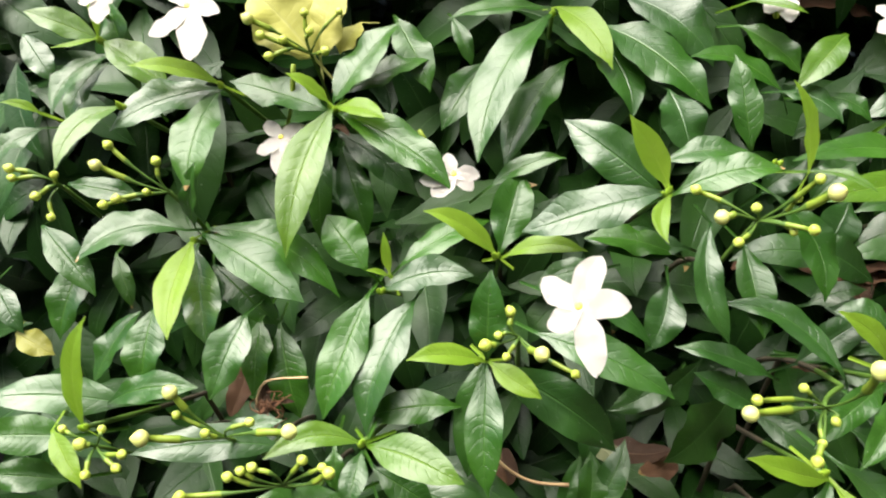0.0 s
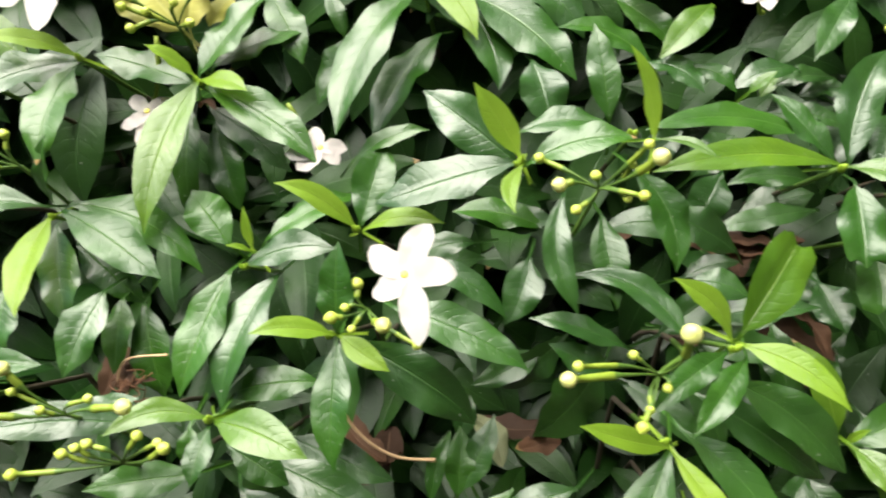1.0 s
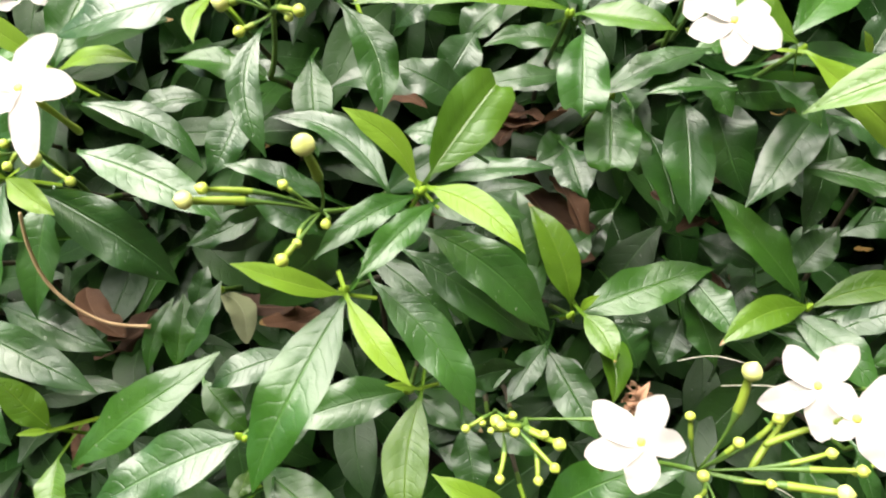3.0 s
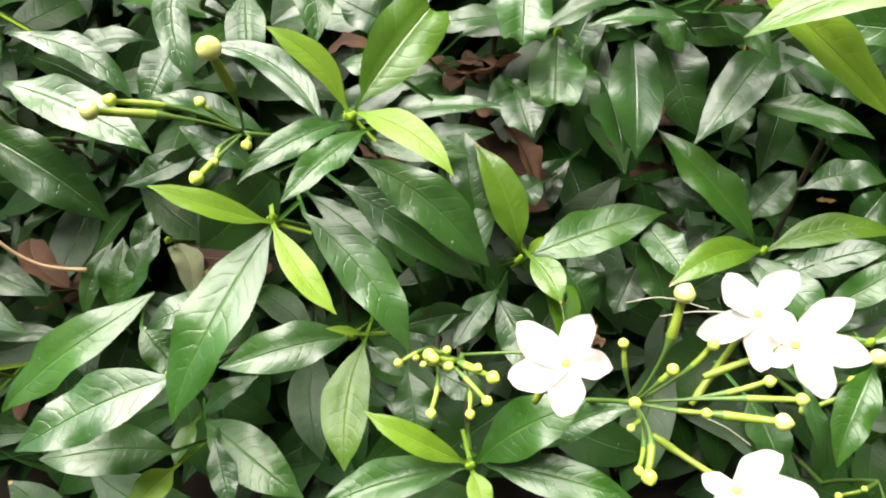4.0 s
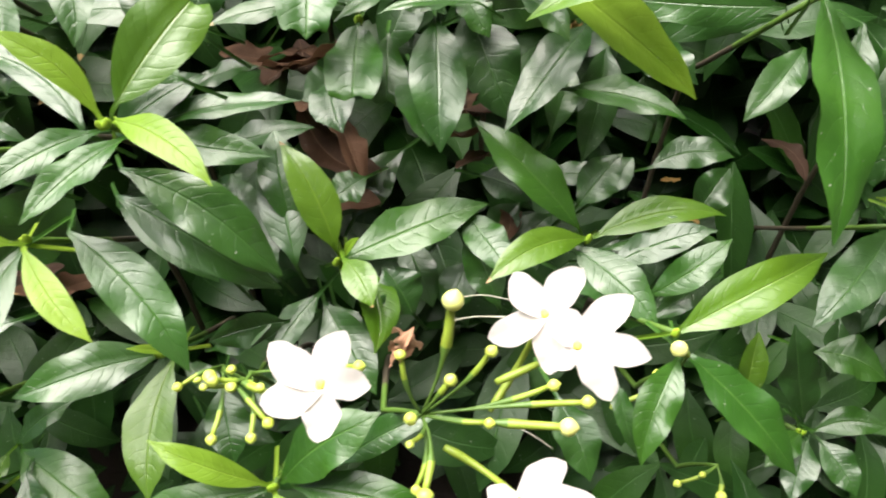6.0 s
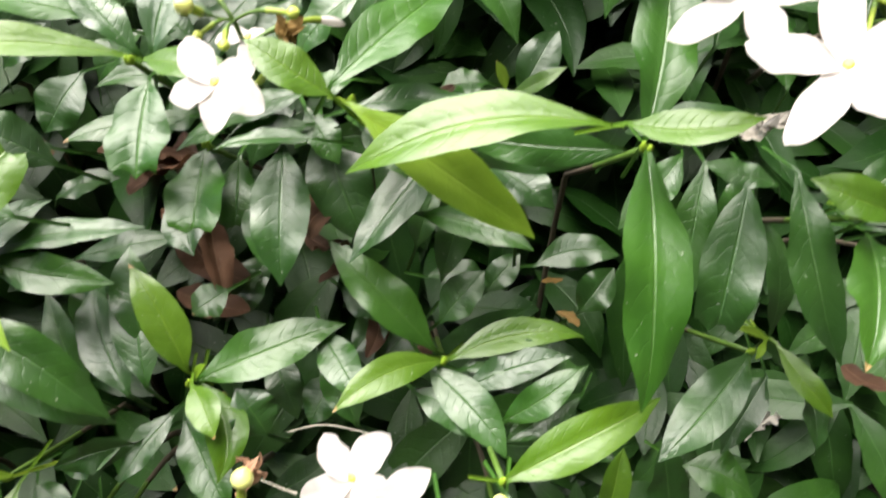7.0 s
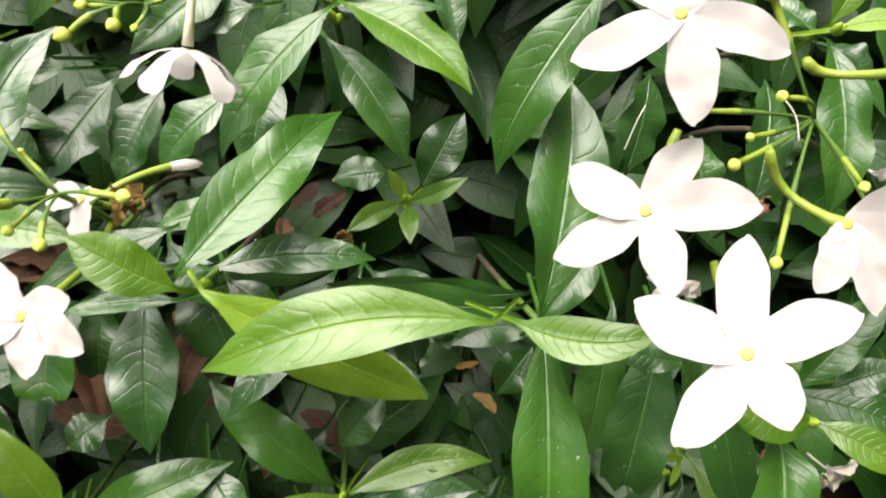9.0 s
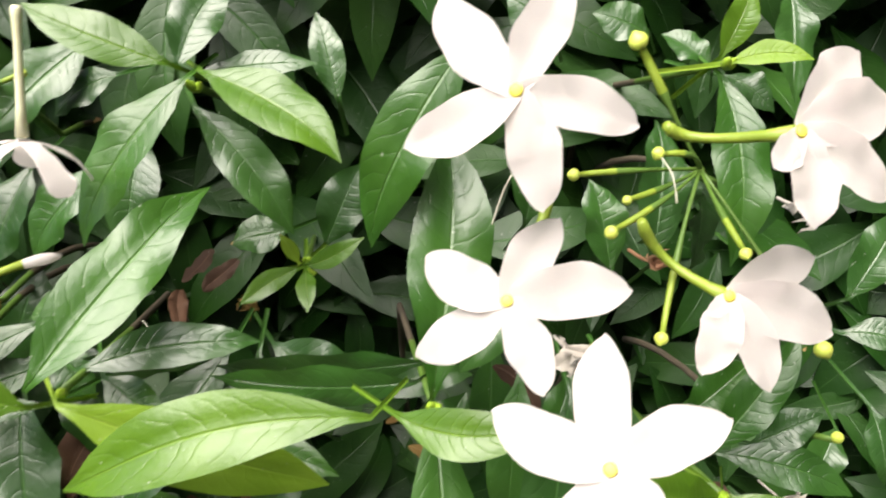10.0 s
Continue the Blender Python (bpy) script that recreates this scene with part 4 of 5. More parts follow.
t = twig(middle_shrub, (0.3285, 0.3185, 0.218))
leaf(t, (0.3285, 0.3185, 0.2180), (0.3245, 0.2766, 0.1917), 0.0236, "r", 0.00)
leaf(t, (0.3399, 0.3230, 0.2104), (0.3372, 0.2945, 0.1816), 0.0159, "r", 0.00)
leaf(t, (0.3601, 0.3152, 0.2193), (0.3589, 0.2691, 0.1840), 0.0224, "d", 0.00)
leaf(t, (0.3747, 0.3334, 0.2179), (0.3921, 0.2979, 0.1777), 0.0259, "d", -0.03)
leaf(t, (0.3712, 0.3194, 0.2260), (0.3390, 0.3133, 0.2258), 0.0123, "d", 0.05)
leaf(t, (0.3690, 0.3285, 0.2281), (0.3817, 0.3111, 0.2117), 0.0141, "d", 0.00)
leaf(t, (0.3720, 0.3275, 0.2366), (0.3192, 0.3077, 0.2224), 0.0152, "d", -0.02)
leaf(t, (0.4266, 0.3226, 0.2120), (0.3867, 0.2785, 0.1855), 0.0214, "d", 0.00)
leaf(t, (0.4354, 0.3273, 0.2014), (0.4216, 0.2947, 0.1595), 0.0184, "d", 0.04)
leaf(t, (0.3370, 0.3513, 0.1866), (0.3565, 0.3762, 0.2183), 0.0200, "d", 0.00)
leaf(t, (0.2864, 0.3792, 0.1917), (0.3277, 0.3855, 0.2052), 0.0239, "d", 0.00)
leaf(t, (0.3197, 0.3439, 0.1808), (0.2994, 0.3313, 0.1749), 0.0226, "d", 0.06)
leaf(t, (0.2620, 0.3933, 0.2109), (0.2855, 0.4035, 0.2316), 0.0239, "d", 0.00)
leaf(t, (0.2278, 0.3784, 0.2254), (0.2508, 0.3830, 0.2438), 0.0170, "d", 0.00)
leaf(t, (0.4411, 0.3298, 0.2026), (0.4713, 0.3044, 0.1903), 0.0244, "d", 0.00)
leaf(t, (0.3447, 0.3414, 0.1412), (0.3099, 0.3219, 0.1154), 0.0168, "d", 0.00)

t = twig(middle_shrub, (0.2387, 0.2417, 0.1069))
leaf(t, (0.2387, 0.2417, 0.1069), (0.1828, 0.2233, 0.1028), 0.0212, "d", -0.02)
leaf(t, (0.2446, 0.2387, 0.1063), (0.2404, 0.1874, 0.0829), 0.0206, "l", -0.05)
leaf(t, (0.2431, 0.2409, 0.1090), (0.2293, 0.2350, 0.1177), 0.0044, "y", 0.00)
leaf(t, (0.2450, 0.2465, 0.0951), (0.2632, 0.2350, 0.0886), 0.0103, "d", 0.00)

t = twig(middle_shrub, (0.2915, 0.1792, 0.0993))
leaf(t, (0.2893, 0.1797, 0.1006), (0.2514, 0.1825, 0.1253), 0.0106, "y", 0.03)
leaf(t, (0.2922, 0.1777, 0.0980), (0.2975, 0.1622, 0.0928), 0.0096, "y", 0.00)
leaf(t, (0.2900, 0.1792, 0.0984), (0.2317, 0.1633, 0.0910), 0.0172, "g", -0.03)
leaf(t, (0.2948, 0.1806, 0.1001), (0.3329, 0.1816, 0.1339), 0.0202, "g", 0.05)
leaf(t, (0.2991, 0.1795, 0.0987), (0.3531, 0.1629, 0.1002), 0.0162, "g", 0.03)
leaf(t, (0.3147, 0.1875, 0.0992), (0.3537, 0.1937, 0.1202), 0.0123, "d", 0.03)
leaf(t, (0.2643, 0.2296, 0.0979), (0.2700, 0.2047, 0.0790), 0.0172, "d", 0.00)
leaf(t, (0.2763, 0.2331, 0.0942), (0.2990, 0.2220, 0.0881), 0.0150, "d", 0.00)
leaf(t, (0.2523, 0.2321, 0.0767), (0.2836, 0.2208, 0.0704), 0.0155, "d", 0.00)

t = twig(right_shrub, (0.5544, 0.2623, 0.1422))
leaf(t, (0.5544, 0.2623, 0.1422), (0.5062, 0.2212, 0.1252), 0.0211, "d", 0.02)
leaf(t, (0.5667, 0.2634, 0.1243), (0.5428, 0.2403, 0.1011), 0.0151, "d", 0.00)
leaf(t, (0.5655, 0.2702, 0.1444), (0.5629, 0.2990, 0.1869), 0.0112, "d", -0.05)
leaf(t, (0.5664, 0.2654, 0.1434), (0.5849, 0.2376, 0.1271), 0.0110, "l", -0.06)
leaf(t, (0.5619, 0.2656, 0.1464), (0.5425, 0.2648, 0.1563), 0.0038, "y", 0.00)
leaf(t, (0.5607, 0.2649, 0.1455), (0.5532, 0.2550, 0.1455), 0.0033, "y", 0.00)
leaf(t, (0.5831, 0.2596, 0.1252), (0.5825, 0.2346, 0.1075), 0.0147, "d", 0.00)

t = twig(right_shrub, (0.5341, 0.2364, 0.0349))
leaf(t, (0.5341, 0.2364, 0.0349), (0.5104, 0.2205, 0.0313), 0.0126, "g", 0.00)
leaf(t, (0.5367, 0.2340, 0.0324), (0.5215, 0.2093, 0.0189), 0.0165, "d", 0.00)
leaf(t, (0.5410, 0.2362, 0.0354), (0.5712, 0.2293, 0.0435), 0.0138, "g", 0.13)
leaf(t, (0.5441, 0.2336, 0.0309), (0.5557, 0.2098, 0.0191), 0.0166, "d", 0.00)
leaf(t, (0.5352, 0.2393, 0.0400), (0.5276, 0.2615, 0.0846), 0.0208, "d", 0.05)
leaf(t, (0.5364, 0.2526, 0.0747), (0.5653, 0.2365, 0.0703), 0.0213, "g", 0.09)
leaf(t, (0.4959, 0.2327, 0.0603), (0.5042, 0.2526, 0.0908), 0.0147, "l", 0.00)
leaf(t, (0.5597, 0.2754, 0.0726), (0.5496, 0.2521, 0.0534), 0.0169, "d", 0.00)
leaf(t, (0.4311, 0.2606, 0.1276), (0.4761, 0.2623, 0.1453), 0.0143, "d", 0.04)
leaf(t, (0.4459, 0.2469, 0.1221), (0.4799, 0.2557, 0.1451), 0.0141, "g", -0.04)

t = twig(right_shrub, (0.44, 0.2032, 0.1452))
leaf(t, (0.4400, 0.2032, 0.1452), (0.5002, 0.2221, 0.1631), 0.0177, "l", 0.00)
leaf(t, (0.4397, 0.1955, 0.1407), (0.4205, 0.1671, 0.1193), 0.0150, "g", -0.04)
leaf(t, (0.4428, 0.1959, 0.1414), (0.4814, 0.1669, 0.1053), 0.0194, "g", 0.02)
leaf(t, (0.4182, 0.1976, 0.1274), (0.4230, 0.1762, 0.1116), 0.0082, "d", 0.00)
leaf(t, (0.3972, 0.1950, 0.1227), (0.4065, 0.1688, 0.1077), 0.0163, "d", 0.00)
leaf(t, (0.5469, 0.3608, 0.1795), (0.5119, 0.3344, 0.1546), 0.0195, "d", 0.04)
leaf(t, (0.5364, 0.2746, 0.2242), (0.5188, 0.2324, 0.1655), 0.0215, "e", 0.00)
leaf(t, (0.5509, 0.2703, 0.2296), (0.5596, 0.2203, 0.1795), 0.0180, "d", -0.03)
leaf(t, (0.5570, 0.2318, 0.2309), (0.5399, 0.1870, 0.2167), 0.0220, "g", 0.00)

t = twig(middle_shrub, (0.3909, 0.2853, 0.2546))
leaf(t, (0.3909, 0.2808, 0.2556), (0.4582, 0.2699, 0.2042), 0.0214, "y", -0.02)
leaf(t, (0.3853, 0.2782, 0.2602), (0.3582, 0.2860, 0.2783), 0.0149, "l", 0.05)
leaf(t, (0.3846, 0.2827, 0.2616), (0.4334, 0.3409, 0.2758), 0.0215, "g", -0.01)
leaf(t, (0.4062, 0.3113, 0.2001), (0.4380, 0.3151, 0.2075), 0.0113, "d", 0.00)
leaf(t, (0.4127, 0.3150, 0.1627), (0.4238, 0.3328, 0.1866), 0.0148, "d", 0.00)
leaf(t, (0.4564, 0.3048, 0.1722), (0.4522, 0.3182, 0.1899), 0.0144, "d", 0.00)
leaf(t, (0.3888, 0.3008, 0.2428), (0.4428, 0.3049, 0.2374), 0.0141, "d", 0.05)
leaf(t, (0.3763, 0.2988, 0.2310), (0.3373, 0.2974, 0.2300), 0.0077, "d", -0.02)
leaf(t, (0.3926, 0.3047, 0.2323), (0.4101, 0.2869, 0.2206), 0.0134, "d", 0.04)
leaf(t, (0.4225, 0.2898, 0.1399), (0.4431, 0.3020, 0.1591), 0.0173, "d", 0.00)
leaf(t, (0.3268, 0.3093, 0.1468), (0.3105, 0.2994, 0.1413), 0.0163, "d", 0.00)
leaf(t, (0.3722, 0.3215, 0.2179), (0.4321, 0.3194, 0.2223), 0.0166, "d", 0.02, 1.0)

t = twig(right_shrub, (0.4921, 0.2675, 0.2433))
leaf(t, (0.4921, 0.2675, 0.2433), (0.4830, 0.1969, 0.1886), 0.0237, "g", -0.01)
leaf(t, (0.5241, 0.2646, 0.1972), (0.5420, 0.2858, 0.2197), 0.0147, "d", 0.00)
leaf(t, (0.4742, 0.2592, 0.2577), (0.3883, 0.2612, 0.2385), 0.0209, "l", -0.07)
leaf(t, (0.4805, 0.2588, 0.2582), (0.5186, 0.2441, 0.2675), 0.0128, "l", -0.12)
leaf(t, (0.4920, 0.2699, 0.2445), (0.5107, 0.3321, 0.2880), 0.0246, "g", -0.01, 0.5)
leaf(t, (0.5151, 0.3312, 0.3205), (0.4791, 0.3035, 0.2765), 0.0183, "g", -0.04)
leaf(t, (0.4891, 0.2839, 0.2324), (0.4250, 0.2990, 0.2323), 0.0149, "d", 0.02, 1.0)
leaf(t, (0.5235, 0.2865, 0.2236), (0.5127, 0.2539, 0.1754), 0.0165, "d", 0.00)
leaf(t, (0.4952, 0.2972, 0.2225), (0.4233, 0.3119, 0.2169), 0.0160, "d", 0.00, 1.0)

t = twig(right_shrub, (0.5619, 0.2275, 0.2413))
leaf(t, (0.5619, 0.2275, 0.2413), (0.5324, 0.2334, 0.2518), 0.0144, "l", 0.07)
leaf(t, (0.5633, 0.2278, 0.2404), (0.5856, 0.2122, 0.2350), 0.0105, "l", 0.03)
leaf(t, (0.5705, 0.2464, 0.2270), (0.6011, 0.2643, 0.2533), 0.0134, "g", 0.00)
leaf(t, (0.5354, 0.2537, 0.2354), (0.5102, 0.2595, 0.2407), 0.0096, "d", 0.00)
leaf(t, (0.5889, 0.2510, 0.2170), (0.6099, 0.2523, 0.2263), 0.0117, "d", 0.00)
leaf(t, (0.5619, 0.2906, 0.2633), (0.5734, 0.3246, 0.2894), 0.0161, "d", 0.00)
leaf(t, (0.5776, 0.3089, 0.2618), (0.5820, 0.3168, 0.2765), 0.0112, "d", 0.00)
leaf(t, (0.5328, 0.3237, 0.2531), (0.5437, 0.3485, 0.2774), 0.0177, "d", 0.00, 1.0)
leaf(t, (0.5587, 0.3073, 0.2414), (0.5575, 0.3307, 0.2628), 0.0158, "d", 0.00, 1.0)

t = twig(right_shrub, (0.4348, 0.3632, 0.2956))
leaf(t, (0.4328, 0.3620, 0.2994), (0.3917, 0.3349, 0.2634), 0.0179, "g", -0.02)
leaf(t, (0.4386, 0.3618, 0.3012), (0.4776, 0.3271, 0.2895), 0.0191, "l", 0.04)
leaf(t, (0.4312, 0.3705, 0.2826), (0.4573, 0.3378, 0.2505), 0.0171, "d", 0.03)
leaf(t, (0.3935, 0.3731, 0.2609), (0.3627, 0.3600, 0.2365), 0.0168, "d", 0.00)
leaf(t, (0.3643, 0.3893, 0.2527), (0.3449, 0.3627, 0.2283), 0.0196, "d", 0.00)
leaf(t, (0.3474, 0.3906, 0.2571), (0.3173, 0.3619, 0.2321), 0.0214, "d", 0.00)
leaf(t, (0.4049, 0.3954, 0.2829), (0.3788, 0.3919, 0.2707), 0.0138, "d", -0.07)
leaf(t, (0.3891, 0.3380, 0.2361), (0.3656, 0.3324, 0.2332), 0.0121, "g", 0.00)
leaf(t, (0.4285, 0.3666, 0.3024), (0.3885, 0.3822, 0.3188), 0.0149, "l", 0.03)
leaf(t, (0.4297, 0.3703, 0.2979), (0.4490, 0.3986, 0.3128), 0.0166, "d", 0.05)
leaf(t, (0.4336, 0.3805, 0.2889), (0.4730, 0.3760, 0.2907), 0.0094, "d", 0.00)
leaf(t, (0.4785, 0.3751, 0.2744), (0.4754, 0.3993, 0.2959), 0.0118, "d", 0.00)

t = twig(right_shrub, (0.4576, 0.3555, 0.2177))
leaf(t, (0.4548, 0.3500, 0.2227), (0.4501, 0.3530, 0.2357), 0.0054, "y", 0.00)
leaf(t, (0.4572, 0.3487, 0.2218), (0.4798, 0.3460, 0.2360), 0.0076, "l", -0.06)
leaf(t, (0.4549, 0.3486, 0.2214), (0.4328, 0.3356, 0.2201), 0.0085, "l", -0.05)
leaf(t, (0.4569, 0.3477, 0.2208), (0.4568, 0.3285, 0.2195), 0.0076, "l", 0.00)
leaf(t, (0.4644, 0.3708, 0.2081), (0.4836, 0.3899, 0.2337), 0.0191, "d", 0.00)
leaf(t, (0.4507, 0.3794, 0.2115), (0.4265, 0.3784, 0.2100), 0.0169, "d", 0.00)

t = twig(right_shrub, (0.5933, 0.3288, 0.3039))
leaf(t, (0.5933, 0.3288, 0.3039), (0.6134, 0.3192, 0.3091), 0.0075, "y", 0.07)
leaf(t, (0.5931, 0.3336, 0.3028), (0.6040, 0.3439, 0.3192), 0.0101, "l", 0.00)
leaf(t, (0.5923, 0.3299, 0.2993), (0.5873, 0.2862, 0.2616), 0.0169, "g", 0.04)
leaf(t, (0.5971, 0.3427, 0.2927), (0.5845, 0.3568, 0.2981), 0.0109, "d", 0.00)
leaf(t, (0.6003, 0.3401, 0.2908), (0.6122, 0.3258, 0.2850), 0.0107, "d", 0.05)
leaf(t, (0.6393, 0.3746, 0.2981), (0.6314, 0.3430, 0.2736), 0.0160, "d", 0.00)
leaf(t, (0.5773, 0.2504, 0.2167), (0.6146, 0.2325, 0.2115), 0.0125, "d", 0.04)
leaf(t, (0.6351, 0.2866, 0.2338), (0.6580, 0.3049, 0.2538), 0.0150, "d", 0.00)
leaf(t, (0.6352, 0.2818, 0.2213), (0.6547, 0.2703, 0.2219), 0.0114, "d", 0.08)
leaf(t, (0.6150, 0.3054, 0.2316), (0.6230, 0.2797, 0.2176), 0.0156, "d", 0.00, 1.0)
leaf(t, (0.5981, 0.3307, 0.2520), (0.5881, 0.3077, 0.2351), 0.0196, "d", 0.00, 1.0)
leaf(t, (0.5868, 0.3690, 0.2905), (0.5682, 0.3764, 0.2972), 0.0135, "d", 0.00)
leaf(t, (0.5556, 0.3784, 0.2890), (0.5416, 0.3895, 0.2997), 0.0177, "d", 0.00)
leaf(t, (0.5701, 0.2619, 0.2206), (0.5927, 0.2698, 0.2339), 0.0141, "g", 0.00)
leaf(t, (0.6320, 0.2609, 0.1937), (0.6137, 0.2440, 0.1837), 0.0136, "d", 0.00)
leaf(t, (0.6372, 0.2595, 0.2095), (0.6359, 0.2382, 0.1954), 0.0112, "d", 0.00)

finish_twigs()

# flowers
flower(left_shrub, (0.1176, 0.2301, 0.2628), (-0.05, -0.64, 0.77), (0.1199, 0.2531, 0.2335), [(145, 0.0170), (70, 0.0215), (5, 0.0191), (-73, 0.0265), (-137, 0.0140)])
flower(middle_shrub, (0.3184, 0.1598, 0.1774), (-0.0803, -0.6987, 0.7109), (0.313, 0.1762, 0.14), [(146, 0.0191), (69, 0.0167), (1, 0.0143), (-88, 0.0162), (-158, 0.0182)])
flower(middle_shrub, (0.3882, 0.1917, 0.1695), (-0.3251, -0.7065, 0.6286), (0.3703, 0.1816, 0.1339), [(143, 0.0169), (65, 0.0194), (-70, 0.0200), (-141, 0.0214), (-10, 0.0145)])
flower(middle_shrub, (0.3962, 0.1774, 0.1691), (-0.3638, -0.6709, 0.6462), (0.3721, 0.1823, 0.1478), [(60, 0.0232), (9, 0.0225), (-41, 0.0195), (139, 0.0128), (-115, 0.0104)])
flower(middle_shrub, (0.3756, 0.145, 0.1358), (-0.2891, -0.5542, 0.7806), (0.354, 0.1683, 0.1331), [(-178, 0.0111), (60, 0.0186), (16, 0.0248), (-46, 0.0150), (-104, 0.0162)])
flower(right_shrub, (0.518, 0.215, 0.299), (-0.4094, -0.4624, 0.7865), (0.5289, 0.2524, 0.2852), [(-178, 0.0260), (116, 0.0256), (49, 0.0242), (-33, 0.0173), (-99, 0.0250)])
flower(right_shrub, (0.508, 0.256, 0.302), (-0.3179, -0.6408, 0.6988), (0.5264, 0.2859, 0.3021), [(165, 0.0212), (69, 0.0216), (17, 0.0271), (-57, 0.0225), (-136, 0.0254)])
flower(right_shrub, (0.513, 0.276, 0.343), (-0.33, -0.68, 0.65), (0.5327, 0.2909, 0.3212), [(-7, 0.0252), (-67, 0.0250), (-144, 0.0259), (140, 0.0254), (73, 0.0243)])
flower(right_shrub, (0.5657, 0.2579, 0.3381), (0.2565, -0.6144, 0.7461), (0.5461, 0.2737, 0.3307), [(20, 0.0267), (-9, 0.0302), (-52, 0.0271), (-106, 0.0193), (-157, 0.0106)])
flower(right_shrub, (0.558, 0.2498, 0.2989), (0.0978, -0.6544, 0.7498), (0.5419, 0.267, 0.3091), [(7, 0.0250), (-33, 0.0287), (-78, 0.0247), (-124, 0.0189), (-154, 0.0068)])
flower(middle_shrub, (0.3527, 0.2594, 0.276), (-0.1469, -0.6538, 0.7423), (0.3565, 0.3178, 0.2495), [(133, 0.0178), (29, 0.0130), (-24, 0.0182), (-81, 0.0162), (-156, 0.0154)])
flower(middle_shrub, (0.3902, 0.3388, 0.3009), (-0.23, -0.45, -0.86), (0.3985, 0.3548, 0.3321), [(14, 0.0235), (86, 0.0235), (158, 0.0235), (230, 0.0235), (302, 0.0235)], 1.15, PALE_TUBE)
flower(left_shrub, (-0.0277, 0.3632, 0.2698), (0.05, -0.5, 0.86), (-0.019, 0.377, 0.304), [(129, 0.0138), (-141, 0.0153), (-93, 0.0217), (21, 0.0151), (-59, 0.0202)])
flower(left_shrub, (0.064, 0.3462, 0.2562), (0.08, -0.62, 0.75), (0.0453, 0.3665, 0.2713), [(103, 0.0124), (-7, 0.0134), (-44, 0.0129), (-136, 0.0163), (-172, 0.0178)])
flower(left_shrub, (-0.063, 0.3656, 0.3384), (0.1, -0.55, 0.83), (-0.0716, 0.3851, 0.3211), [(-136, 0.0238), (-85, 0.0318), (-17, 0.0167), (120, 0.0172), (65, 0.0186)])
flower(left_shrub, (-0.1158, 0.3827, 0.3401), (0.1, -0.6, 0.8), (-0.1263, 0.4014, 0.3234), [(-85, 0.0170), (-160, 0.0102), (81, 0.0139), (26, 0.0152), (-32, 0.0090)])
flower(middle_shrub, (0.2295, 0.4102, 0.3247), (-0.05, -0.6, 0.8), (0.2364, 0.4304, 0.3072), [(-79, 0.0185), (-123, 0.0153), (155, 0.0145), (86, 0.0148), (3, 0.0117)])
flower(middle_shrub, (0.2827, 0.3971, 0.3144), (-0.1, -0.6, 0.8), (0.292, 0.4161, 0.2965), [(-134, 0.0127), (143, 0.0117), (75, 0.0140), (-6, 0.0126), (-75, 0.0136)])
flower(middle_shrub, (0.3539, 0.3126, 0.2667), (-0.35, -0.35, 0.87), (0.3628, 0.3197, 0.2596), [(-160, 0.0157), (-141, 0.0079), (-56, 0.0142), (42, 0.0069), (94, 0.0045)])

# bud clusters
c = bud_cluster(middle_shrub, (0.2294, 0.2485, 0.2075), (0.2121, 0.2244, 0.2193))
bud(c, (0.175, 0.2002, 0.2399), 0.0030)
bud(c, (0.1789, 0.2067, 0.2401), 0.0021)
bud(c, (0.214, 0.202, 0.259), 0.0036)
bud(c, (0.2008, 0.2214, 0.2322), 0.0019)
bud(c, (0.2023, 0.2004, 0.2163), 0.0024)
bud(c, (0.2062, 0.2079, 0.2177), 0.0017)
bud(c, (0.2145, 0.2184, 0.218), 0.0019)
c = bud_cluster(middle_shrub, (0.1837, 0.2904, 0.2385), (0.1919, 0.2766, 0.2706))
bud(c, (0.1687, 0.2869, 0.2795), 0.0023)
bud(c, (0.1755, 0.2697, 0.2767), 0.0031)
bud(c, (0.182, 0.2645, 0.2683), 0.0022)
bud(c, (0.1903, 0.2761, 0.2772), 0.0022)
bud(c, (0.2098, 0.2552, 0.2958), 0.0034)
bud(c, (0.2073, 0.2658, 0.2956), 0.0021)
bud(c, (0.2027, 0.2693, 0.2852), 0.0017)
bud(c, (0.2059, 0.2567, 0.2789), 0.0023)
bud(c, (0.2009, 0.2619, 0.2747), 0.0017)
c = bud_cluster(left_shrub, (0.0963, 0.2886, 0.1786), (0.0963, 0.2586, 0.2236))
bud(c, (0.0821, 0.2512, 0.2251), 0.0028)
bud(c, (0.0925, 0.263, 0.234), 0.0026)
bud(c, (0.0911, 0.2474, 0.2221), 0.0019)
bud(c, (0.1056, 0.2413, 0.2292), 0.0034)
bud(c, (0.1191, 0.2375, 0.2221), 0.0020)
bud(c, (0.0876, 0.2554, 0.2271), 0.0019)
c = bud_cluster(left_shrub, (-0.0279, 0.2534, 0.1506), (-0.0279, 0.2234, 0.1956))
bud(c, (-0.0555, 0.2086, 0.2104), 0.0036)
bud(c, (-0.0451, 0.2219, 0.2232), 0.0032)
bud(c, (0.0048, 0.2133, 0.2112), 0.0034)
bud(c, (-0.0151, 0.2224, 0.2064), 0.0021)
bud(c, (-0.0446, 0.2204, 0.2119), 0.0019)
bud(c, (-0.0321, 0.2157, 0.2064), 0.0021)
c = bud_cluster(left_shrub, (-0.0015, 0.2388, 0.1388), (-0.0015, 0.2088, 0.1838))
bud(c, (-0.0112, 0.2062, 0.1978), 0.0023)
bud(c, (-0.0158, 0.205, 0.1967), 0.0021)
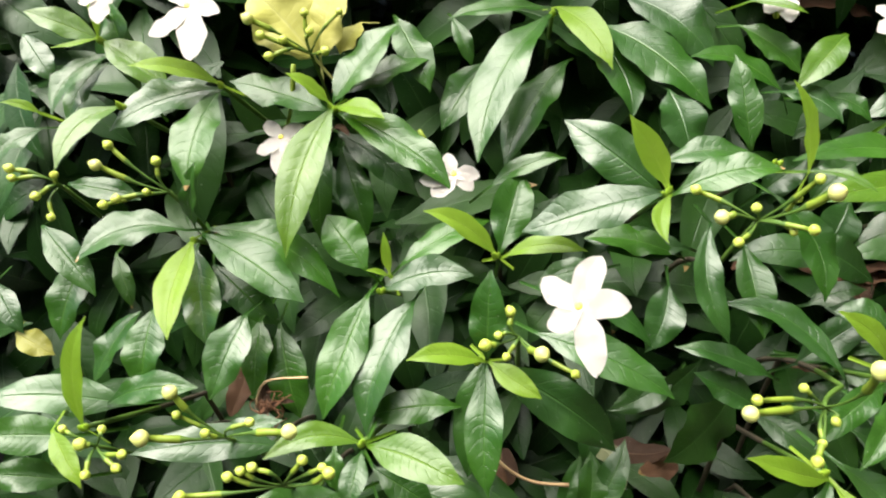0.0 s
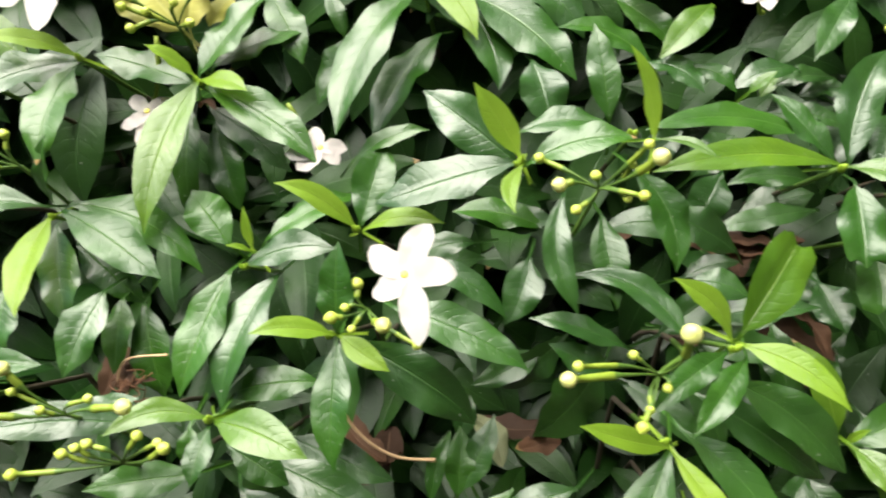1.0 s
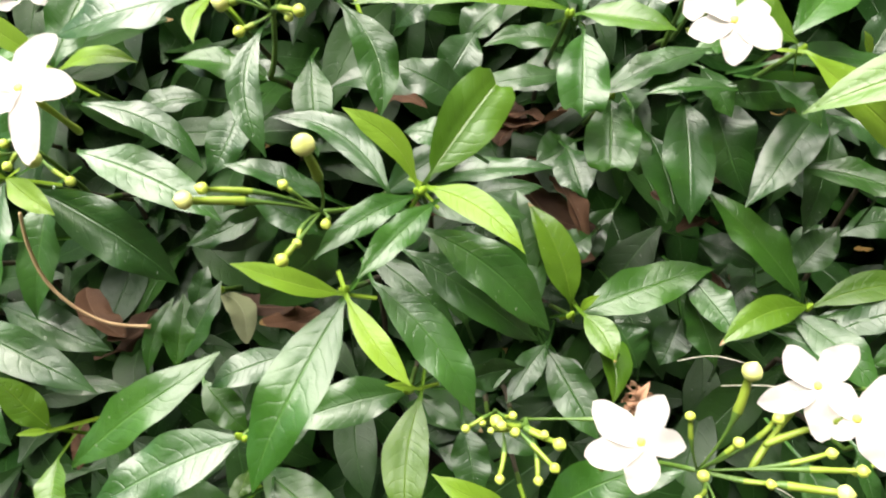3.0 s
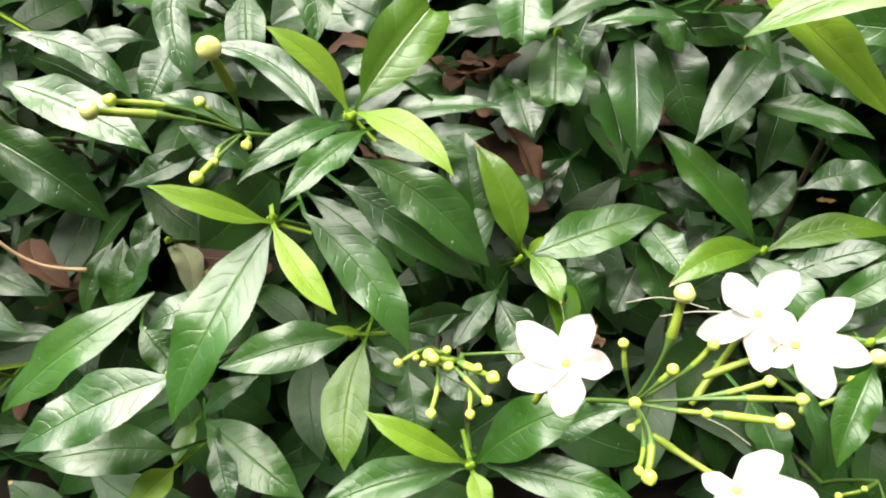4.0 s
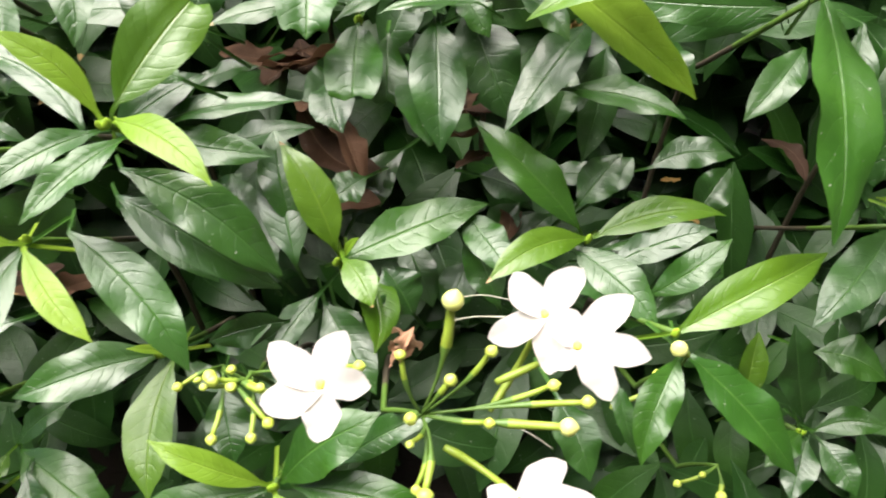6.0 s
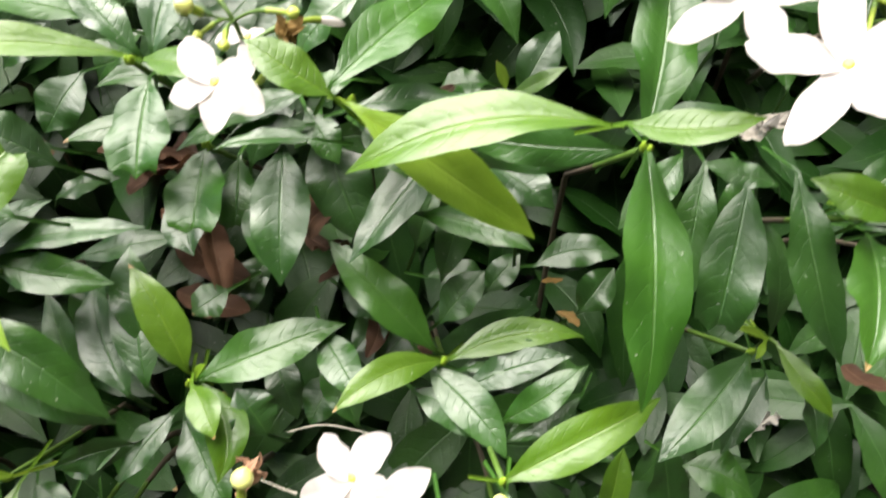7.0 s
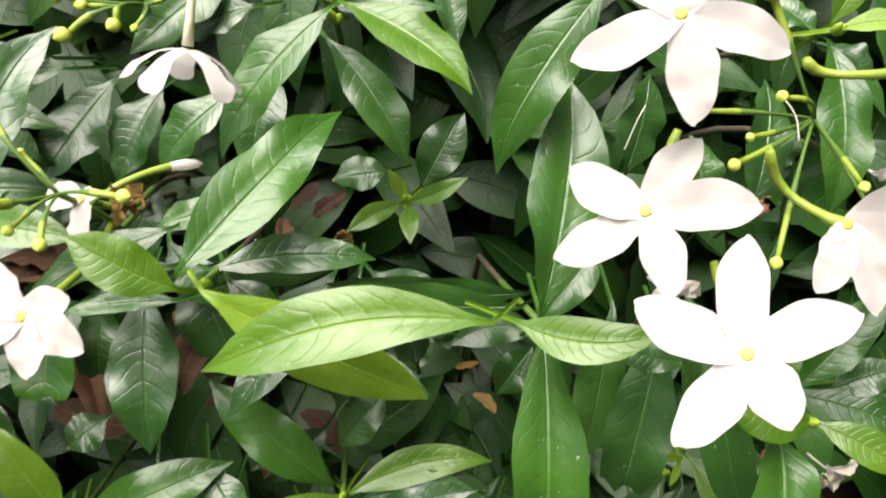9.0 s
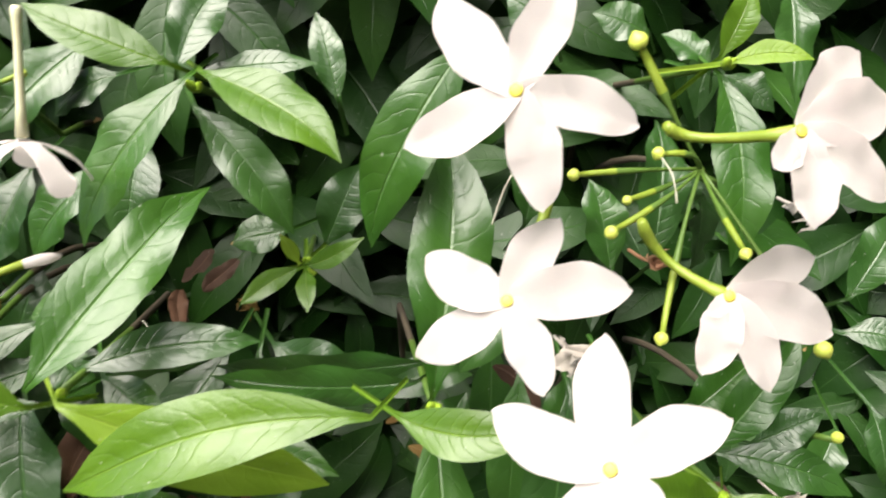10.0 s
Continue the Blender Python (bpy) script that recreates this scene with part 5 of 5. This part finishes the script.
bud(c, (-0.021, 0.2033, 0.195), 0.0023)
bud(c, (-0.0387, 0.1955, 0.1918), 0.0025)
bud(c, (0.01, 0.2074, 0.2016), 0.0023)
bud(c, (0.0211, 0.204, 0.1983), 0.0027)
bud(c, (0.0179, 0.2064, 0.1987), 0.0020)
c = bud_cluster(left_shrub, (-0.0819, 0.2459, 0.1518), (-0.0819, 0.2159, 0.1968))
bud(c, (-0.0845, 0.2106, 0.2037), 0.0028)
bud(c, (-0.065, 0.207, 0.2024), 0.0021)
bud(c, (-0.0673, 0.2037, 0.1978), 0.0021)
bud(c, (-0.0782, 0.1993, 0.1984), 0.0021)
bud(c, (-0.0779, 0.2181, 0.2049), 0.0019)
bud(c, (-0.0944, 0.2168, 0.2057), 0.0019)
c = bud_cluster(left_shrub, (-0.0692, 0.3417, 0.221), (-0.0692, 0.3117, 0.266))
bud(c, (-0.0934, 0.3132, 0.2902), 0.0024)
bud(c, (-0.0975, 0.3051, 0.2841), 0.0029)
bud(c, (-0.0731, 0.3143, 0.2812), 0.0024)
bud(c, (-0.0889, 0.2988, 0.2698), 0.0023)
bud(c, (-0.0944, 0.296, 0.2682), 0.0023)
bud(c, (-0.0766, 0.3042, 0.2703), 0.0018)
c = bud_cluster(left_shrub, (-0.1214, 0.341, 0.2248), (-0.1214, 0.311, 0.2698))
bud(c, (-0.1403, 0.3054, 0.2826), 0.0024)
bud(c, (-0.128, 0.2991, 0.2711), 0.0024)
bud(c, (-0.1206, 0.307, 0.2781), 0.0021)
bud(c, (-0.1219, 0.2958, 0.2616), 0.0021)
bud(c, (-0.139, 0.303, 0.2788), 0.0021)
c = bud_cluster(left_shrub, (-0.0135, 0.4238, 0.2588), (-0.0135, 0.3938, 0.3038))
bud(c, (-0.041, 0.3841, 0.3263), 0.0032)
bud(c, (-0.0354, 0.3827, 0.3179), 0.0026)
bud(c, (-0.0311, 0.3769, 0.3086), 0.0026)
bud(c, (-0.0242, 0.3833, 0.3151), 0.0023)
bud(c, (-0.0109, 0.3887, 0.3175), 0.0023)
bud(c, (-0.0035, 0.3856, 0.3079), 0.0026)
bud(c, (-0.0143, 0.3958, 0.325), 0.0023)
bud(c, (0.0038, 0.3975, 0.3246), 0.0021)
c = bud_cluster(middle_shrub, (0.2761, 0.2348, 0.0926), (0.2761, 0.2048, 0.1376))
bud(c, (0.2756, 0.1925, 0.1463), 0.0025)
bud(c, (0.2826, 0.1902, 0.1431), 0.0021)
bud(c, (0.2821, 0.1966, 0.1448), 0.0017)
bud(c, (0.2986, 0.1839, 0.1442), 0.0025)
bud(c, (0.2964, 0.1761, 0.1406), 0.0020)
bud(c, (0.2641, 0.1919, 0.1425), 0.0017)
bud(c, (0.2767, 0.1756, 0.1341), 0.0019)
bud(c, (0.2704, 0.1946, 0.1427), 0.0015)
bud(c, (0.2932, 0.1873, 0.1455), 0.0017)
c = bud_cluster(middle_shrub, (0.3327, 0.2011, 0.1127), (0.3468, 0.1741, 0.1434))
bud(c, (0.3576, 0.1815, 0.1871), 0.0034)
bud(c, (0.3409, 0.1796, 0.1665), 0.0018)
bud(c, (0.3692, 0.1764, 0.1696), 0.0020)
bud(c, (0.3562, 0.1714, 0.1629), 0.0021)
bud(c, (0.3433, 0.1626, 0.1563), 0.0021)
bud(c, (0.3678, 0.1638, 0.1504), 0.0018)
bud(c, (0.3924, 0.1613, 0.1495), 0.0030)
bud(c, (0.3886, 0.1709, 0.1585), 0.0020)
bud(c, (0.3992, 0.1672, 0.154), 0.0022)
bud(c, (0.3467, 0.1448, 0.1418), 0.0026)
bud(c, (0.344, 0.1473, 0.1417), 0.0016)
bud(c, (0.3427, 0.1596, 0.1475), 0.0014)
c = bud_cluster(right_shrub, (0.4432, 0.2324, 0.0807), (0.4432, 0.2024, 0.1257))
bud(c, (0.4376, 0.1932, 0.1477), 0.0030)
bud(c, (0.4315, 0.192, 0.1363), 0.0018)
bud(c, (0.4186, 0.1919, 0.1196), 0.0019)
c = bud_cluster(right_shrub, (0.5951, 0.3147, 0.2669), (0.5702, 0.2927, 0.2976))
bud(c, (0.5533, 0.3089, 0.3288), 0.0025)
bud(c, (0.554, 0.2879, 0.3098), 0.0017)
bud(c, (0.5332, 0.2893, 0.3053), 0.0016)
bud(c, (0.539, 0.2746, 0.2982), 0.0018)
bud(c, (0.5915, 0.2489, 0.2697), 0.0024)
bud(c, (0.5449, 0.2504, 0.2853), 0.0017)
bud(c, (0.5447, 0.2809, 0.3021), 0.0013)
bud(c, (0.5636, 0.2565, 0.3045), 0.0015)
c = bud_cluster(middle_shrub, (0.3678, 0.4175, 0.2448), (0.3678, 0.3875, 0.2898))
bud(c, (0.3411, 0.3818, 0.2973), 0.0026)
bud(c, (0.3591, 0.374, 0.2898), 0.0025)
bud(c, (0.3432, 0.3697, 0.2893), 0.0028)
bud(c, (0.3487, 0.3802, 0.2942), 0.0021)
bud(c, (0.3789, 0.3846, 0.2941), 0.0016)
bud(c, (0.3651, 0.376, 0.2871), 0.0015)
c = bud_cluster(middle_shrub, (0.3516, 0.335, 0.2307), (0.3516, 0.305, 0.2757))
bud(c, (0.3405, 0.2875, 0.2883), 0.0032)
bud(c, (0.3424, 0.289, 0.2776), 0.0017)
bud(c, (0.3516, 0.2837, 0.2765), 0.0020)
bud(c, (0.3349, 0.3227, 0.2943), 0.0021)
bud(c, (0.342, 0.3144, 0.2847), 0.0011)
bud(c, (0.3736, 0.2947, 0.2824), 0.0022)
c = bud_cluster(middle_shrub, (0.2876, 0.2288, 0.0952), (0.2876, 0.1988, 0.1402))
bud(c, (0.2773, 0.1898, 0.1473), 0.0021)
bud(c, (0.2905, 0.1734, 0.1366), 0.0018)
bud(c, (0.3267, 0.1896, 0.151), 0.0021)
bud(c, (0.2735, 0.1899, 0.144), 0.0013)
c = bud_cluster(right_shrub, (0.48, 0.241, 0.0037), (0.48, 0.211, 0.0487))
bud(c, (0.4774, 0.1966, 0.0464), 0.0025)
bud(c, (0.4713, 0.2059, 0.05), 0.0015)
bud(c, (0.4598, 0.2039, 0.0472), 0.0018)
c = bud_cluster(right_shrub, (0.6068, 0.2718, 0.1846), (0.6068, 0.2418, 0.2296))
bud(c, (0.6014, 0.2384, 0.2393), 0.0017)
c = bud_cluster(middle_shrub, (0.3573, 0.34, 0.2369), (0.3573, 0.31, 0.2669))
long_bud(c, (0.3876, 0.33, 0.2631), 0.0019)

# dry leaves and stems
dry_leaf((0.0766, 0.2958, 0.1034), 0.0395, -45)
dry_leaf((0.0872, 0.2862, 0.0905), 0.0432, -105)
dry_leaf((0.0704, 0.2457, 0.0581), 0.0279, -73)
dry_leaf((0.2301, 0.3642, 0.1871), 0.0288, -5)
dry_leaf((0.2892, 0.3583, 0.1777), 0.0360, -120)
dry_leaf((0.2885, 0.3699, 0.1767), 0.0432, -27)
dry_leaf((0.3135, 0.3445, 0.1475), 0.0609, -47)
dry_leaf((0.3046, 0.3499, 0.1625), 0.0423, -106)
dry_leaf((0.2703, 0.3939, 0.1686), 0.0395, -177)
dry_leaf((0.2938, 0.3927, 0.1691), 0.0395, -79)
dry_leaf((0.3709, 0.3222, 0.1647), 0.0394, -55)
dry_leaf((0.3812, 0.3166, 0.1467), 0.0343, -143)
dry_leaf((0.3138, 0.321, 0.129), 0.0386, -20)
dry_leaf((0.3892, 0.3029, 0.1207), 0.0289, -93)
dry_leaf((0.3774, 0.3267, 0.1694), 0.0427, -48)
dry_leaf((0.4261, 0.3497, 0.2231), 0.0190, -132)
dry_leaf((0.3759, 0.3091, 0.1865), 0.0476, -107)
dry_leaf((0.3661, 0.3215, 0.1832), 0.0346, -67)
dry_leaf((0.2931, 0.366, 0.1831), 0.0529, -20)
dry_leaf((0.3189, 0.3313, 0.1468), 0.0523, -74)
dry_leaf((0.5393, 0.3347, 0.1306), 0.0322, -61)
dry_leaf((0.4842, 0.3392, 0.1174), 0.0130, -162, "yellow")
dry_leaf((0.4917, 0.3267, 0.1013), 0.0160, -56, "yellow")
withered_flower(middle_shrub, (0.3680, 0.3040, 0.2700), 0.013, "yellow", "dry yellow-brown withered flower")
dry_leaf((0.1577, 0.3046, 0.1059), 0.0462, -14)
dry_leaf((0.1734, 0.3005, 0.0972), 0.0462, -122)
dry_leaf((-0.2204, 0.4161, 0.2446), 0.0517, -55)
dry_leaf((-0.0594, 0.3055, 0.1429), 0.0346, -90)
dry_leaf((0.2875, 0.491, 0.2915), 0.0549, -1)
dry_leaf((0.2474, 0.3227, 0.1545), 0.0257, -21)
withered_flower(middle_shrub, (0.3412, 0.2336, 0.116), 0.015, "tan", "dry tan withered flower", 7)
withered_flower(right_shrub, (0.5353, 0.2742, 0.2470), 0.015, "white", "shrunken cream-white withered flower")
withered_flower(right_shrub, (0.5622, 0.2882, 0.2676), 0.008, "tan", "small dry brown withered flower")
withered_flower(middle_shrub, (0.4290, 0.3590, 0.1940), 0.009, "yellow", "small dry yellowish withered flower")
withered_flower(right_shrub, (0.6240, 0.3060, 0.2620), 0.017, "white", "shrunken cream-white withered flower")
dry_leaf((0.4156, 0.3629, 0.2158), 0.0180, -128)
dry_leaf((0.4066, 0.3515, 0.2042), 0.0187, -88)
dry_leaf((0.6245, 0.2742, 0.1074), 0.0298, -79)
dry_leaf((0.4095, 0.3247, 0.0918), 0.0288, -52)
dry_leaf((0.0865, 0.3018, 0.0896), 0.0504, -90)
dry_leaf((-0.0281, 0.2705, 0.1721), 0.0205, -72)
dry_leaf((0.0025, 0.3674, 0.2689), 0.0163, -42)
dry_leaf((-0.0211, 0.2695, 0.1694), 0.0171, -7)
hollows += [Vector(p) for p in ((0.4342, 0.3571, 0.1473), (0.4643, 0.3598, 0.1509), (0.4974, 0.3432, 0.1295), (0.4546, 0.3151, 0.126), (0.2269, 0.3081, 0.0998), (0.1703, 0.3038, 0.1026), (0.2646, 0.3286, 0.1242), (0.168, 0.2869, 0.0913), (0.4661, 0.3808, 0.1787), (0.5364, 0.3533, 0.1436), (0.5073, 0.3605, 0.1365), (0.4246, 0.3372, 0.1067), (0.4807, 0.3465, 0.1186), (0.1694, 0.3053, 0.1145), (0.4191, 0.3893, 0.1601), (-0.0410, 0.4549, 0.3059), (-0.0132, 0.4544, 0.3053), (0.2526, 0.3237, 0.0570), (0.2776, 0.3326, 0.0684), (0.4987, 0.3712, 0.1177), (0.2369, 0.3604, 0.1201), (0.2653, 0.3361, 0.0890), (0.2260, 0.3294, 0.0804), (0.2917, 0.3507, 0.1077), (0.4453, 0.3612, 0.1211), (0.5029, 0.3508, 0.1078), (0.4691, 0.3420, 0.0966))]
dry_stem(left_shrub, [(0.08, 0.2593, 0.1923), (0.0786, 0.2579, 0.1768), (0.0815, 0.2554, 0.1596), (0.091, 0.2533, 0.1458), (0.1039, 0.2532, 0.1363), (0.1212, 0.255, 0.1326)], 0.0008)
dry_stem(left_shrub, [(-0.0324, 0.2661, 0.1698), (-0.0261, 0.2707, 0.1829), (-0.0045, 0.2705, 0.1863)], 0.0005)
withered_flower(right_shrub, (0.6487, 0.2714, 0.1037), 0.020, "white", "fallen shrivelled white petals", 4)
withered_flower(right_shrub, (0.5733, 0.2622, 0.0919), 0.020, "white", "fallen shrivelled white petals", 3)
dry_leaf((0.1442, 0.2962, 0.0996), 0.0360, -60, "pale")
tangle(left_shrub, (-0.0250, 0.2650, 0.1715), 0.0085)
dry_stem(right_shrub, [(0.5107, 0.282, 0.2994), (0.5144, 0.2866, 0.3055), (0.5175, 0.2907, 0.3069)], 0.00018, FILAMENT, "thin pale withered stalk")
dry_stem(right_shrub, [(0.554, 0.2879, 0.3098), (0.555, 0.2807, 0.3088), (0.5542, 0.2742, 0.3056)], 0.00018, FILAMENT, "thin pale withered stalk")
dry_stem(middle_shrub, [(0.3574, 0.1972, 0.1625), (0.3647, 0.187, 0.1743), (0.373, 0.1792, 0.1813)], 0.00018, FILAMENT, "thin pale withered stalk")
dry_stem(middle_shrub, [(0.3748, 0.1784, 0.1308), (0.3831, 0.1762, 0.128), (0.3916, 0.1724, 0.1231)], 0.00018, FILAMENT, "thin pale withered stalk")
dry_stem(middle_shrub, [(0.3575, 0.2405, 0.1302), (0.3734, 0.2414, 0.1326), (0.3923, 0.2377, 0.1297)], 0.00018, FILAMENT, "thin pale withered stalk")
dry_stem(middle_shrub, [(0.397, 0.3385, 0.2172), (0.403, 0.3307, 0.2151), (0.4083, 0.3261, 0.209)], 0.00018, FILAMENT, "thin pale withered stalk")

# ---- inner foliage and the rest of the row ----
VIEW, LIFT = Vector((0, 0.788, -0.616)), Vector((0, 0.616, 0.788))
fr = random.Random(21)


def whorl(r, at, size, add):
    """A ring of leaves round a shoot's end."""
    axis = Vector((r.gauss(0, 0.35), r.gauss(-0.45, 0.3), 0.9)).normalized()
    a = axis.orthogonal().normalized()
    b = axis.cross(a)
    turn = r.uniform(0, 6.28)
    for k in range(r.choice((4, 5, 6))):
        q = turn + k * 2.4
        rise = r.uniform(-0.55, 0.35) - 0.12 * k * 0.3
        way = (a * math.cos(q) + b * math.sin(q) + axis * rise).normalized()
        way.z -= 0.25
        way.normalize()
        base = at - axis * 0.006 * k
        length = size * r.uniform(0.75, 1.2)
        add(base, base + way * length, length * r.uniform(0.31, 0.40))


MODELS = []
for k in range(8):
    mr = random.Random(400 + k)
    me = bpy.data.meshes.new("leaf")
    mb = blade(0.066, 0.066 * mr.uniform(0.31, 0.38), mr.uniform(-0.08, 0.08), mr.uniform(0.02, 0.10), mr.uniform(0.1, 0.38), 0.10, n=9, r=mr, cells=2)
    mb.to_mesh(me)
    mb.free()
    # inner leaves take the dimmed copy, so part of their shade is colour
    me.materials.append(LEAF["n"])
    MODELS.append(me)


def inner(parent, spots):
    """Leaves deep in the shrub, each an object of its own on a shared blade."""
    for r, at, size in spots:
        def add(base, tip, width):
            if min(base.z, tip.z) > ground_height(tip.x, tip.y) + 0.004 and not hidden(base.lerp(tip, 0.6)):
                face = OUTWARD + Vector((r.uniform(-0.4, 0.4), r.uniform(-0.3, 0.3), r.uniform(-0.2, 0.2)))
                lf = new("leaf", r.choice(MODELS))
                lf.matrix_world = stand(base, tip, face) @ Matrix.Diagonal((*[(tip - base).length / 0.066] * 3, 1))
                hang(lf, parent)
        whorl(r, at, size, add)


def stuff(name, parent, spots, mat, label):
    bm = bmesh.new()
    for r, at, size in spots:
        def add(base, tip, width):
            if min(base.z, tip.z) > ground_height(tip.x, tip.y) + 0.004:
                face = OUTWARD + Vector((r.uniform(-0.4, 0.4), r.uniform(-0.3, 0.3), r.uniform(-0.2, 0.2)))
                blade((tip - base).length, width, r.uniform(-0.08, 0.08), r.uniform(0.02, 0.10), r.uniform(0.1, 0.4), 0.08, n=8, uvbm=bm, at=stand(base, tip, face), r=r, cells=2)
        whorl(r, at, size, add)
    ob = part(name, bm, mat, None, label)
    hang(ob, parent)
    return tagged(ob, kind="stuff")


def hidden(p):
    """Whether a leaf at p would cover a dead leaf that shows through the gaps."""
    for d in hollows:
        off = p - d
        along = off.dot(VIEW)
        if -0.25 < along < 0.04 and (off - VIEW * along).length < 0.045:
            return True
    for d, reach in litter:
        off = p - d
        along = off.dot(VIEW)
        if -0.25 < along < 0.02 and (off - VIEW * along).length < reach:
            return True
    return False


def spread(count, ax, bx, qx, keep=lambda a, b, q: True):
    spots = []
    while len(spots) < count:
        a, b, q = fr.uniform(*ax), fr.uniform(*bx), fr.uniform(*qx)
        if keep(a, b, q):
            p = Vector((a, 0, 0)) + LIFT * b + VIEW * q
            if p.z > ground_height(p.x, p.y) + 0.01 and not hidden(p):
                spots.append((random.Random(fr.random()), p, fr.uniform(0.058, 0.080)))
    return spots


def beyond(a, b, q):
    return a < -0.16 or a > 0.74 or b > 0.60 or b < 0.10


for sh, x0, x1 in ((left_shrub, -0.50, 0.17), (middle_shrub, 0.17, 0.41), (right_shrub, 0.41, 1.05)):
    a0, a1 = max(x0, -0.26), min(x1, 0.82)
    inner(sh, spread(12, (max(x0, -0.14), min(x1, 0.68)), (0.49, 0.64), (0.135, 0.18)))
    inner(sh, spread(34, (max(x0, -0.14), min(x1, 0.68)), (0.14, 0.60), (0.185, 0.23)))
    stuff("inner_leaves", sh, spread(int(800 * (a1 - a0)), (a0, a1), (0.00, 0.68), (0.225, 0.37)), LEAF_SHADED, "leaves deep in the shrub with shade in their colour")
    # the outer leaves reuse the copy with shade in its colour
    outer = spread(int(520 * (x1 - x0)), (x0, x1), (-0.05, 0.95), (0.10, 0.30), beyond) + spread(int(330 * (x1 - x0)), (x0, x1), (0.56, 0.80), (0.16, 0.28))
    stuff("outer_leaves", sh, outer, LEAF_SHADED, "dark glossy leaves of the shrub")

# the far side of the row, down to the ground
def back(count, x0, x1):
    spots = []
    while len(spots) < count:
        p = Vector((fr.uniform(x0, x1), fr.uniform(0.40, 0.95), fr.uniform(-0.06, 0.46)))
        top = (p.y - 0.12) * 0.788 / 0.616 - 0.22
        if p.z < min(top, 0.46 - 5.0 * max(0.0, p.y - 0.80) ** 1.5) and (p.y > 0.68 or p.z > top - 0.12 or p.x < -0.42 or p.x > 0.97):
            spots.append((random.Random(fr.random()), p, fr.uniform(0.06, 0.08)))
    return spots


for sh, x0, x1 in ((left_shrub, -0.50, 0.17), (middle_shrub, 0.17, 0.41), (right_shrub, 0.41, 1.05)):
    # same shade-darkened leaf material on the far side
    stuff("back_leaves", sh, back(int(420 * (x1 - x0)), x0, x1), LEAF_SHADED, "dark glossy leaves on the shrub's far side")
